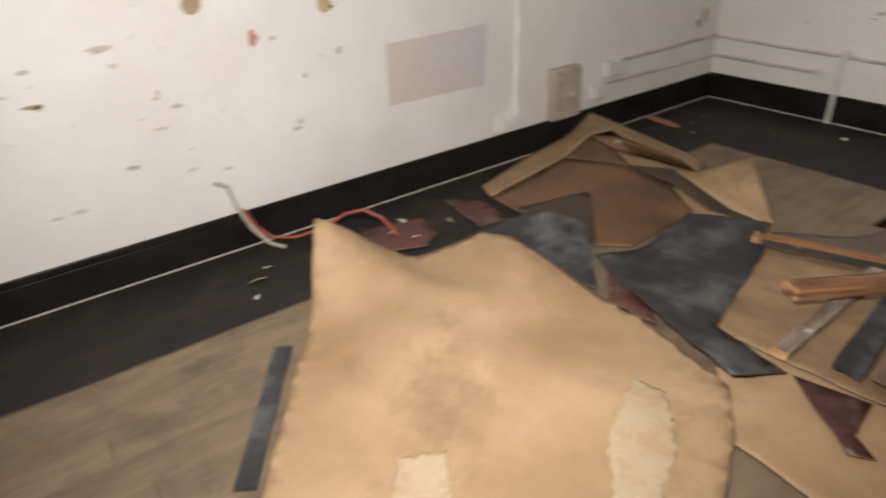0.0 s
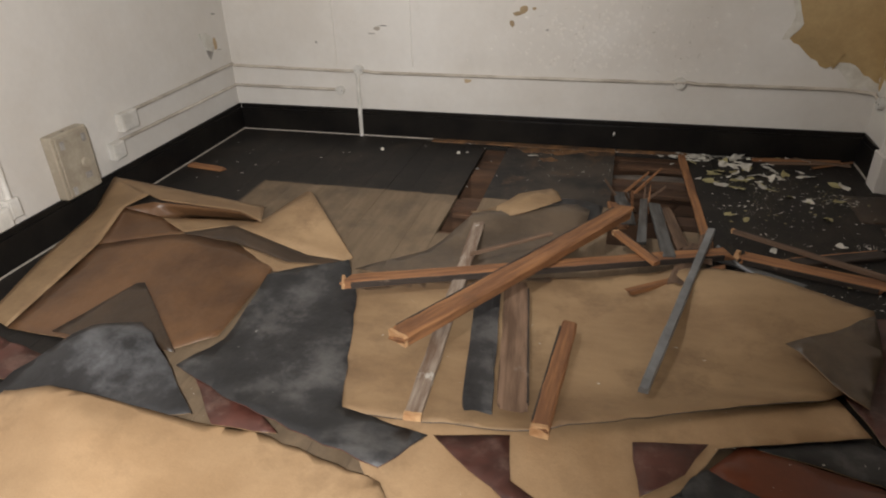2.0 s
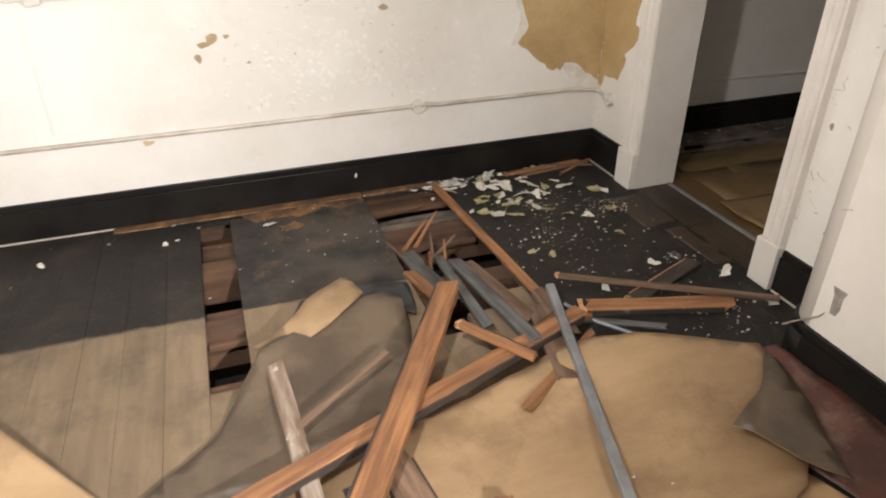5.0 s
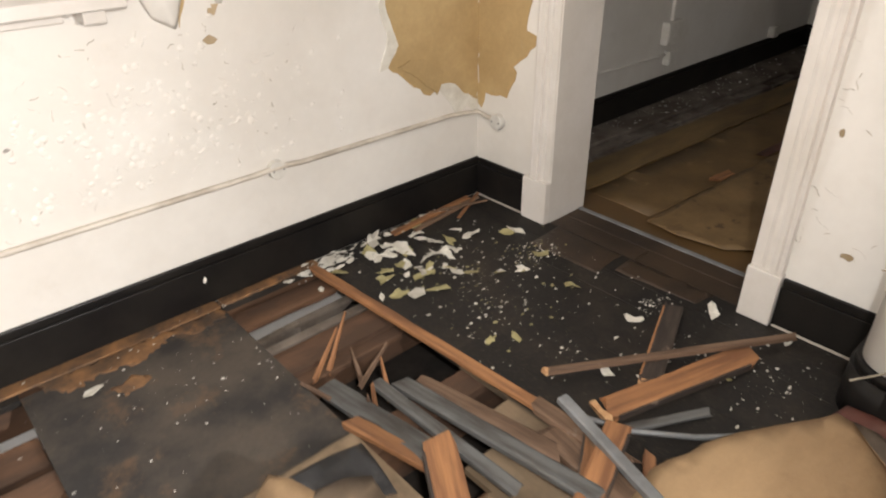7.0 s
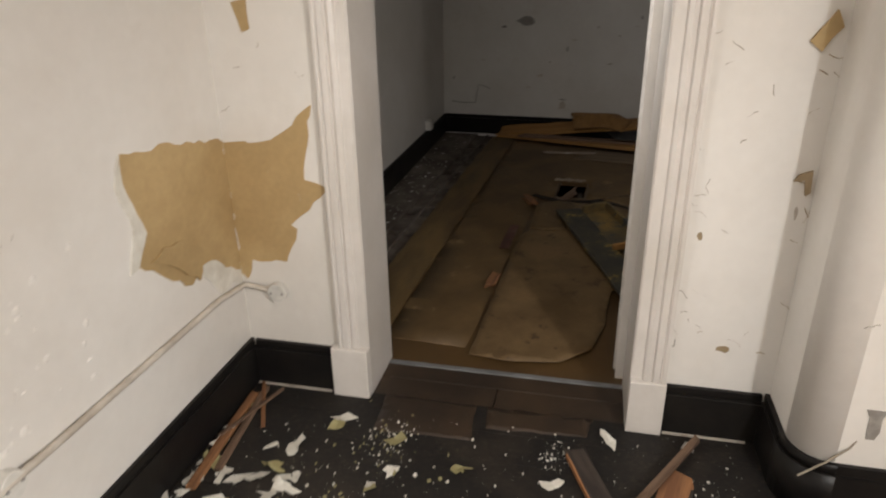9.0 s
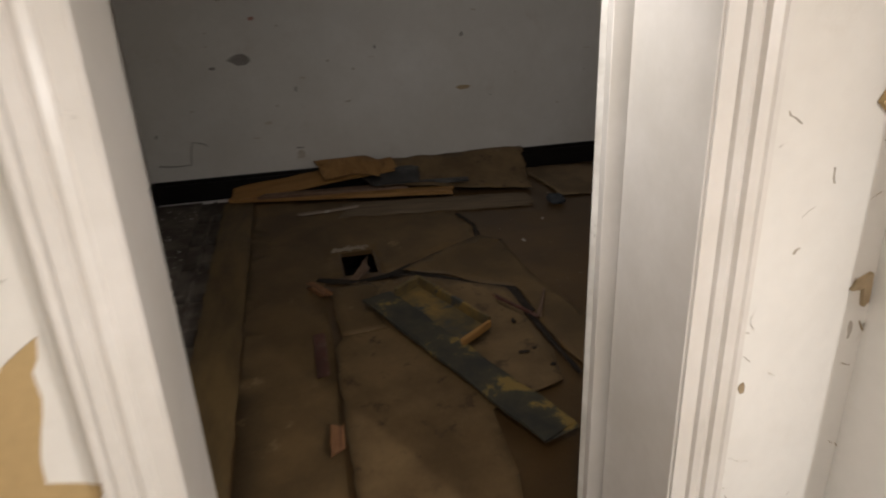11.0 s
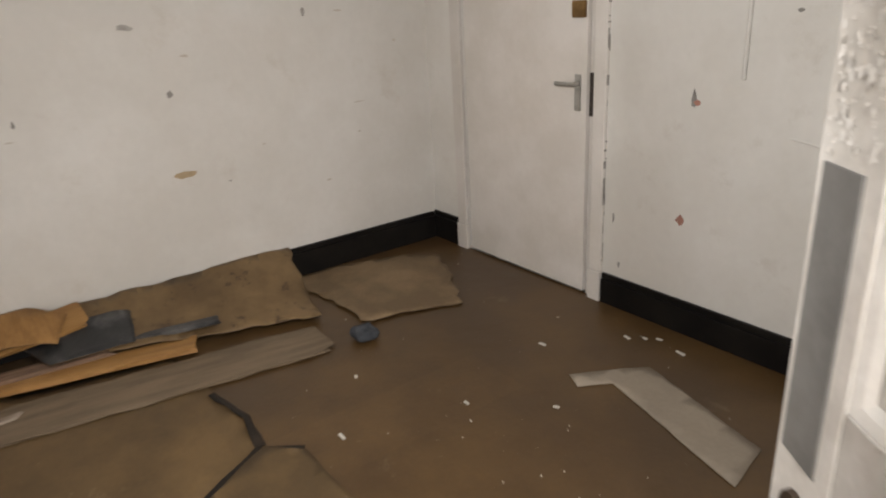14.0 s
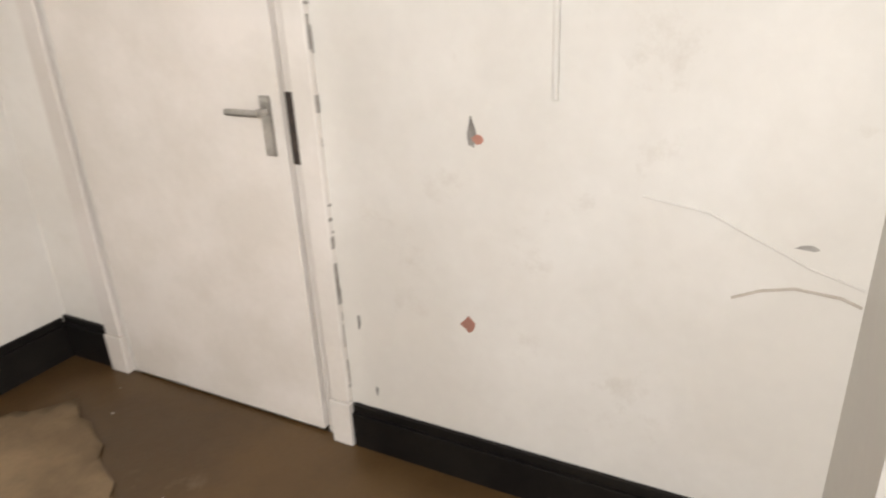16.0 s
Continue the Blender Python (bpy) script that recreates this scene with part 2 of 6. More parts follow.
M_SPILL = surface("pale_worn_patch", (0.55, 0.45, 0.32), (0.47, 0.325, 0.19), 9, 0.65, (0.46, 0.31, 0.175), 0.24, bump=0.3, fleck_soft=0.2)
M_BREAK = surface("broken_wood_end", (0.62, 0.40, 0.21), (0.45, 0.24, 0.11), 12, 0.8, bump=0.6, shift=0.3)
M_DARKSIDE = surface("blackened_wood_edge", (0.06, 0.045, 0.036), (0.032, 0.024, 0.02), 5, 0.75, (0.2, 0.15, 0.11), 0.08, grain=(1, 8, 8), bump=0.4)
M_STRIPW = surface("worn_brown_edge", (0.27, 0.135, 0.055), (0.085, 0.05, 0.028), 7, 0.75, (0.035, 0.03, 0.027), 0.20, bump=0.5, fleck_soft=0.15, fleck_scale=6)
M_RUST = surface("rust_lino", (0.17, 0.048, 0.02), (0.12, 0.034, 0.016), 3, 0.35, (0.5, 0.45, 0.38), 0.0, bump=0.1)
M_WHITEW = surface("flaking_white_wood", (0.36, 0.295, 0.235), (0.17, 0.11, 0.075), 4, 0.7, (0.56, 0.52, 0.46), 0.11, grain=(1, 9, 9), bump=0.4)
M_STEEL = surface("dull_grey_metal", (0.30, 0.31, 0.32), (0.20, 0.205, 0.21), 8, 0.45, metal=0.35, bump=0.1)
M_HARD2 = surface("stained_hardboard", (0.17, 0.105, 0.043), (0.10, 0.062, 0.026), 2.4, 0.6, (0.25, 0.17, 0.085), 0.09, bump=0.2, fleck_scale=3)
M_PLANKG = surface("weathered_board", (0.225, 0.165, 0.105), (0.15, 0.108, 0.068), 3, 0.75, (0.3, 0.24, 0.17), 0.05, grain=(1, 7, 7), bump=0.35)
M_THRESH = surface("worn_threshold", (0.060, 0.038, 0.023), (0.03, 0.02, 0.014), 3, 0.5, (0.14, 0.1, 0.07), 0.05, bump=0.2)
M_JOISTG = surface("dusty_joist", (0.185, 0.155, 0.13), (0.09, 0.07, 0.055), 5, 0.85, (0.26, 0.225, 0.19), 0.10, bump=0.5)


# ---- building helpers ----
def part(name, bm, material, parent=None, label=""):
    """Links a bmesh as one mesh object under a thing or a part."""
    me = bpy.data.meshes.new(name)
    bm.normal_update()
    bm.to_mesh(me)
    bm.free()
    for m in material if isinstance(material, (list, tuple)) else [material]:
        me.materials.append(m)
    ob = new(name, me)
    if parent:
        ob.parent = parent
        ob.matrix_parent_inverse = parent.matrix_basis.inverted()
    if label:
        tagged(ob, label)
    return ob


def box(x0, x1, y0, y1, z0, z1, bevel=0.0, bm=None):
    bm = bm or bmesh.new()
    r = bmesh.ops.create_cube(bm, size=1.0)
    for v in r["verts"]:
        v.co = Vector(((x0 + x1) / 2 + v.co.x * (x1 - x0), (y0 + y1) / 2 + v.co.y * (y1 - y0), (z0 + z1) / 2 + v.co.z * (z1 - z0)))
    if bevel:
        es = list({e for v in r["verts"] for e in v.link_edges})
        bmesh.ops.bevel(bm, geom=es, offset=bevel, segments=2, affect="EDGES", profile=0.5)
    return bm


def empty(name, at=(0, 0, 0)):
    ob = new(name)
    ob.empty_display_size = 0.1
    ob.location = at
    ob.matrix_basis = Matrix.Translation(at)
    return ob


def structure(name, bm, material, label, category):
    return tagged(part(name, bm, material), label, category, "", "structure")


# ---- plan ----
W1, E1, N1, S1 = -2.78, 1.19, 4.58, -1.6
E1B = 1.43                      # far face of the partition
DY0, DY1 = 3.24, 4.12           # doorway
BX, BY = 0.895, 2.815             # corner of the chimney breast
E2, N2, S2, P2 = 5.12, 4.75, 1.20, 2.56
TOP = 2.75
N2P = 4.95                      # end of the floor of the second room, under its north wall
SKEW = Matrix.Translation((1.346, 3.673, 0)) @ Matrix.Rotation(radians(-2.748), 4, "Z") @ Matrix.Translation((-1.3, -3.7, 0))   # the second room stands askew to the first
DX0, DX1 = 3.90, 4.76           # white door leaf
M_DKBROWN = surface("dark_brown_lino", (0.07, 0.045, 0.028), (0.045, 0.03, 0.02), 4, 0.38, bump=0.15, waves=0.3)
M_LIP = surface("bright_moulding_gloss", (0.80, 0.775, 0.74), (0.66, 0.63, 0.59), 5, 0.28, (0.32, 0.27, 0.22), 0.05, bump=0.15)
M_TORN = surface("torn_fibreboard", (0.26, 0.18, 0.10), (0.165, 0.11, 0.058), 3.5, 0.7, (0.30, 0.24, 0.17), 0.06, bump=0.25, fleck_soft=0.2, waves=0.2)
M_STAINB = surface("paint_stained_floorboard", (0.18, 0.115, 0.044), (0.10, 0.064, 0.027), 2.4, 0.6, (0.062, 0.056, 0.036), 0.11, bump=0.2, fleck_scale=3.0, fleck_soft=0.22, grain=(0.6, 2.5, 1))
M_WORNF = surface("worn_stained_boards", (0.075, 0.062, 0.050), (0.030, 0.028, 0.027), 3.2, 0.7, (0.20, 0.115, 0.058), 0.17, fleck_soft=0.25, fleck_scale=4.2, grain=(1, 1, 1), bump=0.3, shift=0.2, spec=0.3)
M_OLIVEL = surface("olive_brown_lino", (0.135, 0.098, 0.066), (0.075, 0.055, 0.038), 4, 0.42, (0.2, 0.16, 0.12), 0.08, bump=0.2, fleck_soft=0.2, waves=0.3)


# ---- walls, ceilings ----
WX0, WX1, WZ0, WZ1 = -1.65, -0.21, 1.05, 2.25          # window opening
wall_west = structure("wall_west", box(W1 - 0.2, W1, S1 - 0.2, N1 + 0.25, -0.3, TOP), M_WALL, "off-white painted plaster wall with stains and scars", "wall")
bm = box(W1, WX0, N1, N1 + 0.25, -0.3, TOP)
box(WX1, E1, N1, N1 + 0.25, -0.3, TOP, bm=bm)
box(WX0, WX1, N1, N1 + 0.25, -0.3, WZ0, bm=bm)
box(WX0, WX1, N1, N1 + 0.25, WZ1, TOP, bm=bm)
wall_north = structure("wall_north", bm, M_WALL, "off-white painted plaster wall with blistered paint", "wall")
structure("wall_south", box(W1, BX, S1 - 0.2, S1, -0.3, TOP), M_WALL, "plain off-white wall closing the room", "wall")
bm = box(E1, E1B, DY1 + 0.02, N2P + 0.2, -0.3, TOP)
box(E1, E1B, BY, DY0 - 0.02, -0.3, TOP, bm=bm)
box(E1, E1B, DY0 - 0.02, DY1 + 0.02, 2.05, TOP, bm=bm)
wall_east = structure("wall_east", bm, M_WALL, "off-white plaster partition with a doorway and cracked paint", "wall")


def rounded_block(x0, x1, y0, y1, z0, z1, r):
    """A block whose corner at x0, y1 is rounded."""
    bm = bmesh.new()
    prof = [(x1, y0), (x0, y0)]
    for k in range(9):
        a = math.pi - k / 8 * math.pi / 2
        prof.append((x0 + r + r * math.cos(a), y1 - r + r * math.sin(a)))
    prof.append((x1, y1))
    low = [bm.verts.new((x, y, z0)) for x, y in prof]
    high = [bm.verts.new((x, y, z1)) for x, y in prof]
    bm.faces.new(low)
    bm.faces.new(high)
    for k in range(len(prof)):
        f = bm.faces.new((low[k], low[k - 1], high[k - 1], high[k]))
        f.smooth = 2 < k < 11
    bmesh.ops.recalc_face_normals(bm, faces=bm.faces)
    return bm


wall_breast = structure("wall_chimney_breast", rounded_block(BX, E1B, S1, BY, -0.3, TOP, 0.10), M_WALL, "off-white chimney breast with a rounded corner", "wall")
structure("ceiling_1", box(W1 - 0.2, E1B, S1 - 0.2, N1 + 0.25, TOP, TOP + 0.1), M_CEIL, "dull white plaster ceiling", "ceiling")
structure("ceiling_2", box(E1B - 0.1, E2 + 0.4, S2 - 0.6, N2P + 0.3, TOP + 0.001, TOP + 0.1), M_CEIL, "dull white plaster ceiling", "ceiling")
wall_east_2 = structure("wall_east_2", box(E2, E2 + 0.2, S2 - 0.3, N2P + 0.3, -0.3, TOP), M_WALL2, "grubby off-white plaster wall with scuffs", "wall")
wall_north_2 = structure("wall_north_2", box(E1B, E2 + 0.16, N2, N2 + 0.2, -0.3, TOP), M_WALL2, "grubby off-white plaster wall", "wall")
bm = box(P2, DX0 - 0.05, S2 - 0.2, S2, -0.3, TOP)
box(DX1 + 0.02, E2, S2 - 0.2, S2, -0.3, TOP, bm=bm)
box(DX0 - 0.05, DX1 + 0.02, S2 - 0.2, S2, 2.02, TOP, bm=bm)
box(DX0 - 0.05, DX1 + 0.02, S2 - 0.28, S2 - 0.2, -0.3, TOP, bm=bm)
wall_south_2 = structure("wall_south_2", bm, M_WALL2, "grubby off-white plaster wall with torn paint flecks", "wall")
structure("wall_west_2", box(E1B + 0.03, P2, S2 - 0.2, 1.65, -0.3, TOP), M_WALL2, "off-white wall projecting into the room", "wall")
structure("ground", box(W1 - 0.2, E2 + 0.5, S1 - 0.2, N2P + 0.4, -0.42, -0.3), M_DIRT, "dark dirt under the floor joists", "ground")


# ---- skirting boards ----
def skirting(name, x0, x1, y0, y1, side, mat=None, h=0.18):
    """A black skirting with a small moulded step along its top; side: the way that it faces."""
    bm = box(x0, x1, y0, y1, 0.0, h - 0.03, 0.002)
    d = 0.008
    a = [x0, x1, y0, y1]
    if side == "n":
        a[3] -= d
    elif side == "s":
        a[2] += d
    elif side == "e":
        a[1] -= d
    else:
        a[0] += d
    box(*a, h - 0.0298, h, 0.003, bm=bm)
    return structure(name, bm, mat or M_BLACK, "black gloss-painted wooden skirting board, chipped and dusty", "skirting board")


T = 0.022
skirting("baseboard_west", W1, W1 + T, S1, N1, "e")
skirting("baseboard_north", W1 + T + 0.001, E1 - 0.001, N1 - T, N1, "s")
skirting("baseboard_east", E1 - T, E1, DY1 + 0.145, N1 - T - 0.001, "w")
skirting("baseboard_east_south", E1 - T, E1, BY + T + 0.001, DY0 - 0.115, "w")
bm = rounded_block(BX - T, BX + 0.3, S1, BY + T, 0.0, 0.15, 0.125)
low = rounded_block(BX - T + 0.008, BX + 0.3, S1, BY + T - 0.008, 0.1502, 0.18, 0.118)
me = bpy.data.meshes.new("tmp")
low.to_mesh(me)
low.free()
bm.from_mesh(me)
structure("baseboard_breast", bm, M_BLACK, "black skirting board turning a rounded corner", "skirting board")
skirting("baseboard_north_2", E1B, E2 + 0.11, N2 - T, N2, "s", None, 0.165)
skirting("baseboard_east_2", E2 - T, E2, S2 + T + 0.001, N2P, "w", None, 0.165)
skirting("baseboard_south_2", P2 + 0.03, DX0 - 0.125, S2, S2 + T, "n", None, 0.148)
skirting("baseboard_south_2b", DX1 + 0.11, E2, S2, S2 + T, "n", h=0.17)
bm = box(P2, P2 + 0.028, S2 + 0.001, 1.65, 0, 0.13, 0.003)
structure("baseboard_west_2", bm, M_OLDWOOD, "bare brown wooden skirting board with a cream top edge", "skirting board")
structure("trim_west_2", box(P2, P2 + 0.034, S2 + 0.001, 1.65, 0.131, 0.15, 0.002), M_GLOSS, "cream-painted top edge of a skirting board", "trim")
for nm, a in (("trim_dust_west", (W1 + T, W1 + T + 0.006, S1, N1 - T, 0.0, 0.006)), ("trim_dust_north", (W1 + T, -0.99, N1 - T - 0.007, N1 - T, 0.0, 0.005)),
              ("trim_dust_east", (E1 - T - 0.006, E1 - T, DY1 + 0.15, N1 - T, 0.0, 0.006)), ("trim_dust_east_b", (E1 - T - 0.006, E1 - T, BY + 0.05, DY0 - 0.12, 0.0, 0.006))):
    structure(nm, box(*a), M_SMUDGE, "line of pale plaster dust along the skirting foot", "trim")


# ---- doorway between the rooms ----
def casing(name, y_in, y_out, label):
    """A moulded white architrave on the partition, with a plain plinth block at its foot."""
    s = 1 if y_out > y_in else -1
    w = abs(y_out - y_in)
    bm = bmesh.new()
    prof = [(0, 0.018), (0.30, 0.018), (0.34, 0.026), (0.46, 0.030), (0.58, 0.024), (0.62, 0.034), (0.80, 0.036), (0.84, 0.028), (0.9, 0.034), (1.0, 0.034)]
    rows = []
    for z in (0.195, 2.15):
        rows.append([bm.verts.new((E1 - d, y_in + s * w * u, z)) for u, d in prof] + [bm.verts.new((E1, y_out, z)), bm.verts.new((E1, y_in, z))])
    n = len(rows[0])
    for k in range(n):
        bm.faces.new((rows[0][k], rows[0][(k + 1) % n], rows[1][(k + 1) % n], rows[1][k]))
    bm.faces.new(rows[0])
    bm.faces.new(rows[1])
    bmesh.ops.recalc_face_normals(bm, faces=bm.faces)
    ob = structure(name, bm, M_GLOSS, label, "door casing")
    part("plinth_block", box(E1 - 0.042, E1, min(y_in, y_out) - 0.004, max(y_in, y_out) + (0.03 if s > 0 else 0.004), 0, 0.194, 0.004), M_GLOSS, ob)
    return ob


casing("trim_casing_north", DY1 + 0.005, DY1 + 0.105, "white gloss moulded door casing, yellowed and scuffed")
casing("trim_casing_south", DY0 - 0.005, DY0 - 0.11, "white gloss moulded door casing with cracked paint")
for nm, y0, y1 in (("trim_jamb_north", DY1, DY1 + 0.02), ("trim_jamb_south", DY0 - 0.02, DY0)):
    jb = structure(nm, box(E1 - 0.012, E1B, y0, y1, 0, 2.05, 0.002), M_GLOSS, "white painted door jamb lining", "door jamb")
structure("trim_jamb_head", box(E1 - 0.012, E1B, DY0, DY1, 2.03, 2.05), M_GLOSS, "white painted head lining of the doorway", "door jamb")
structure("trim_casing_head", box(E1 - 0.034, E1, DY0 - 0.11, DY1 + 0.105, 2.151, 2.26, 0.004), M_GLOSS, "white gloss door casing head", "door casing")


def plank_row(name, x0, x1, y0, y1, z, mat, parent, gap=0.0008, th=0.022):
    return part(name, box(x0 + gap / 2, x1 - gap / 2, y0, y1, z - th, z, 0.0008), mat, parent)


# the open panelled door, hung on the south jamb and swung into the second room
def panel_door(width, height, th=0.04):
    th2 = th / 2
    rails = [(0.0, 0.20), (0.70, 0.96), (height - 0.12, height)]
    stile, mid = 0.115, 0.10
    root = empty("panelled_door")
    for a, b in ((0, stile), (width - stile, width), (width / 2 - mid / 2, width / 2 + mid / 2)):
        part("stile", box(a, b, -th2, th2, 0.008, height, 0.003), M_DOOR, root)
    for z0, z1 in rails:
        for a, b in ((stile + 0.0005, width / 2 - mid / 2 - 0.0005), (width / 2 + mid / 2 + 0.0005, width - stile - 0.0005)):
            part("rail", box(a, b, -th2 + 0.0008, th2 - 0.0008, max(z0, 0.008), z1, 0.003), M_DOOR, root)
    for z0, z1 in ((0.20, 0.70), (0.96, height - 0.12)):
        for a, b in ((stile, width / 2 - mid / 2), (width / 2 + mid / 2, width - stile)):
            part("panel", box(a + 0.001, b - 0.001, -0.007, 0.007, z0 + 0.001, z1 - 0.001), M_DOOR, root)
            for side in (-1, 1):
                bm = bmesh.new()
                w, d0, d1 = 0.026, side * 0.0075, side * (th2 - 0.003)
                o = [(a + 0.001, z0 + 0.001), (b - 0.001, z0 + 0.001), (b - 0.001, z1 - 0.001), (a + 0.001, z1 - 0.001)]
                i = [(a + w, z0 + w), (b - w, z0 + w), (b - w, z1 - w), (a + w, z1 - w)]
                vo = [bm.verts.new((x, d1, z)) for x, z in o]
                vm = [bm.verts.new((x * 0.45 + p * 0.55, (d0 + d1 * 2) / 3, z * 0.45 + q * 0.55)) for (x, z), (p, q) in zip(o, i)]
                vi = [bm.verts.new((x, d0, z)) for x, z in i]
                vb = [bm.verts.new((x, d0, z)) for x, z in o]
                for k in range(4):
                    for p, q in ((vo, vm), (vm, vi), (vb, vo)):
                        bm.faces.new((p[k], p[(k + 1) % 4], q[(k + 1) % 4], q[k]))
                bmesh.ops.recalc_face_normals(bm, faces=bm.faces)
                part("moulding", bm, M_LIP, root)
    part("finger_plate", box(width - 0.085, width - 0.016, th2, th2 + 0.003, 0.85, 1.20, 0.001), M_GREYP, root, "grey metal finger plate")
    bm = bmesh.new()
    bmesh.ops.create_cone(bm, cap_ends=True, segments=20, radius1=0.026, radius2=0.024, depth=0.008, matrix=Matrix.Translation((width - 0.06, th2 + 0.004, 0.785)) @ Matrix.Rotation(-math.pi / 2, 4, "X"))
    part("keyhole_cover", bm, M_THRESH, root, "round dark brown keyhole cover")
    r = random.Random(77)
    bm = bmesh.new()
    for _ in range(420):  # old paint flaking off the lock stile
        x, z, s = width - r.uniform(0.012, 0.10), r.uniform(1.205, 1.70), 0.001 + 0.006 * r.random() ** 2
        vs = [bm.verts.new((x + s * math.cos(q) * r.uniform(0.5, 1.1), th2 + r.uniform(0.0003, 0.003), z + 1.5 * s * math.sin(q) * r.uniform(0.5, 1.2))) for q in (0.3, 1.6, 2.8, 4.0, 5.3)]
        bm.faces.new(vs)
    tagged(part("flaking_paint", bm, M_LIP, root, "white paint flaking off the door stile"), kind="stuff")
    part("lock_plate", box(width, width + 0.003, -0.012, 0.012, 0.76, 0.92, 0.001), M_METAL, root, "steel lock plate on the door edge")
    for dz in (0.63, 0.665):
        bm = bmesh.new()
        bmesh.ops.create_cone(bm, cap_ends=True, segments=12, radius1=0.008, radius2=0.007, depth=0.04, matrix=Matrix.Translation((width + 0.02, 0.004, dz)) @ Matrix.Rotation(math.pi / 2, 4, "Y"))
        part("bolt", bm, M_METAL, root, "short steel bolt on the door edge")
    return root


M_DOOR = surface("grey_white_door_paint", (0.72, 0.695, 0.66), (0.50, 0.47, 0.43), 3.5, 0.35, (0.28, 0.24, 0.2), 0.10, bump=0.15)
door = panel_door(0.90, 1.98)
door.matrix_basis = pose(E1B + 0.02, 3.294, 0.012, 0, 0, math.degrees(math.atan2(-0.582, 0.785)))
structure("trim_hinge_stop", box(E1B - 0.002, E1B + 0.022, 3.236, 3.300, 0.0, 1.99, 0.002), M_GLOSS, "white painted hinge stop of the doorway", "door stop")
tagged(door, "open grey-white four-panelled wooden door, paint worn", "door")

# ---- the white flush door in the south wall of the second room ----
d2 = empty("door_2", (DX0, S2, 0))
part("leaf", box(DX0, DX1, S2 - 0.032, S2 + 0.008, 0.012, 1.99, 0.002), M_GLOSS, d2)
hd = part("handle_plate", box(DX0 + 0.03, DX0 + 0.065, S2 + 0.0082, S2 + 0.016, 0.89, 1.05, 0.003), M_METAL, d2, "chrome lever handle plate")
bm = box(DX0 + 0.035, DX0 + 0.055, S2 + 0.0162, S2 + 0.05, 1.00, 1.02, 0.005)
box(DX0 + 0.035, DX0 + 0.155, S2 + 0.042, S2 + 0.058, 1.001, 1.019, 0.006, bm=bm)
part("lever", bm, M_METAL, hd, "chrome door lever")
part("lock_cover", box(DX0 + 0.005, DX0 + 0.075, S2 + 0.0082, S2 + 0.03, 1.29, 1.36, 0.004), M_BRASS, d2, "brass night latch")
tagged(d2, "white flush wooden door with chrome lever handle, closed", "door", "", "structure")
for nm, a in (("trim_casing_d2_left", (DX1 + 0.022, DX1 + 0.105, S2, S2 + 0.024, 0.151, 2.1)), ("trim_casing_d2_right", (DX0 - 0.12, DX0 - 0.052, S2, S2 + 0.024, 0.151, 2.1))):
    ob = structure(nm, box(*a, 0.006), M_GLOSS, "white painted door casing, chipped along its edge", "door casing")
    part("plinth_block", box(a[0] - 0.002, a[1] + 0.002, S2, S2 + 0.03, 0, 0.15, 0.003), M_GLOSS, ob)
structure("trim_jamb_d2", box(DX0 - 0.05, DX0 - 0.012, S2 - 0.19, S2 - 0.002, 0, 2.02, 0.002), M_GLOSS, "white painted jamb with a steel lock keep", "door jamb")
part("lock_keep", box(DX0 - 0.035, DX0 - 0.014, S2 - 0.0018, S2 + 0.003, 0.87, 1.06, 0.001), M_DARKSIDE, d2, "dark metal lock keep")
rnd = random.Random(5)
bm = bmesh.new()
for k in range(26):
    z, w = rnd.uniform(0.2, 1.75), rnd.uniform(0.003, 0.016)
    box(DX0 - 0.1225, DX0 - 0.1203, S2 + 0.003 + rnd.uniform(0, 0.015 - w / 2), S2 + 0.005 + w, z, z + 0.006 + 0.09 * rnd.random() ** 3, bm=bm)
tagged(part("crack", bm, M_SOOT, bpy.data.objects["trim_casing_d2_right"]), kind="stuff")

# ---- window in the north wall ----
win = empty("window_1", (WX0, N1, WZ0))
part("window_sill", box(WX0 - 0.04, WX1 - 0.04, N1 - 0.10, N1 + 0.16, WZ0 + 0.001, WZ0 + 0.038, 0.004), M_GLOSS, win)
for x in (-0.335, -1.4):
    part("bracket", box(x - 0.03, x + 0.03, N1 - 0.08, N1, WZ0 - 0.035, WZ0, 0.004), M_GLOSS, win)
part("apron", box(WX0 - 0.02, -0.40, N1 - 0.028, N1, WZ0 - 0.03, WZ0 - 0.001, 0.003), M_GLOSS, win)
for k in range(9):
    z = WZ0 + 0.04 + k * 0.128
    part("board", box(WX0 + 0.05, WX1 - 0.10, N1 + 0.10, N1 + 0.125, z, z + 0.122, 0.004), M_GLOSS, win)
part("window_frame", box(WX1 - 0.10, WX1, N1 + 0.07, N1 + 0.16, WZ0 + 0.036, WZ1, 0.004), M_GLOSS, win)
part("window_frame", box(WX0, WX0 + 0.05, N1 + 0.07, N1 + 0.16, WZ0 + 0.036, WZ1, 0.004), M_GLOSS, win)
part("shutter_back", box(WX0, WX1, N1 + 0.161, N1 + 0.19, WZ0, WZ1), M_OLDWOOD, win)
tagged(win, "boarded window with a white painted sill on a bracket", "window", "", "structure")


# ---- loose sheets and sticks: makers ----
from mathutils.geometry import delaunay_2d_cdt


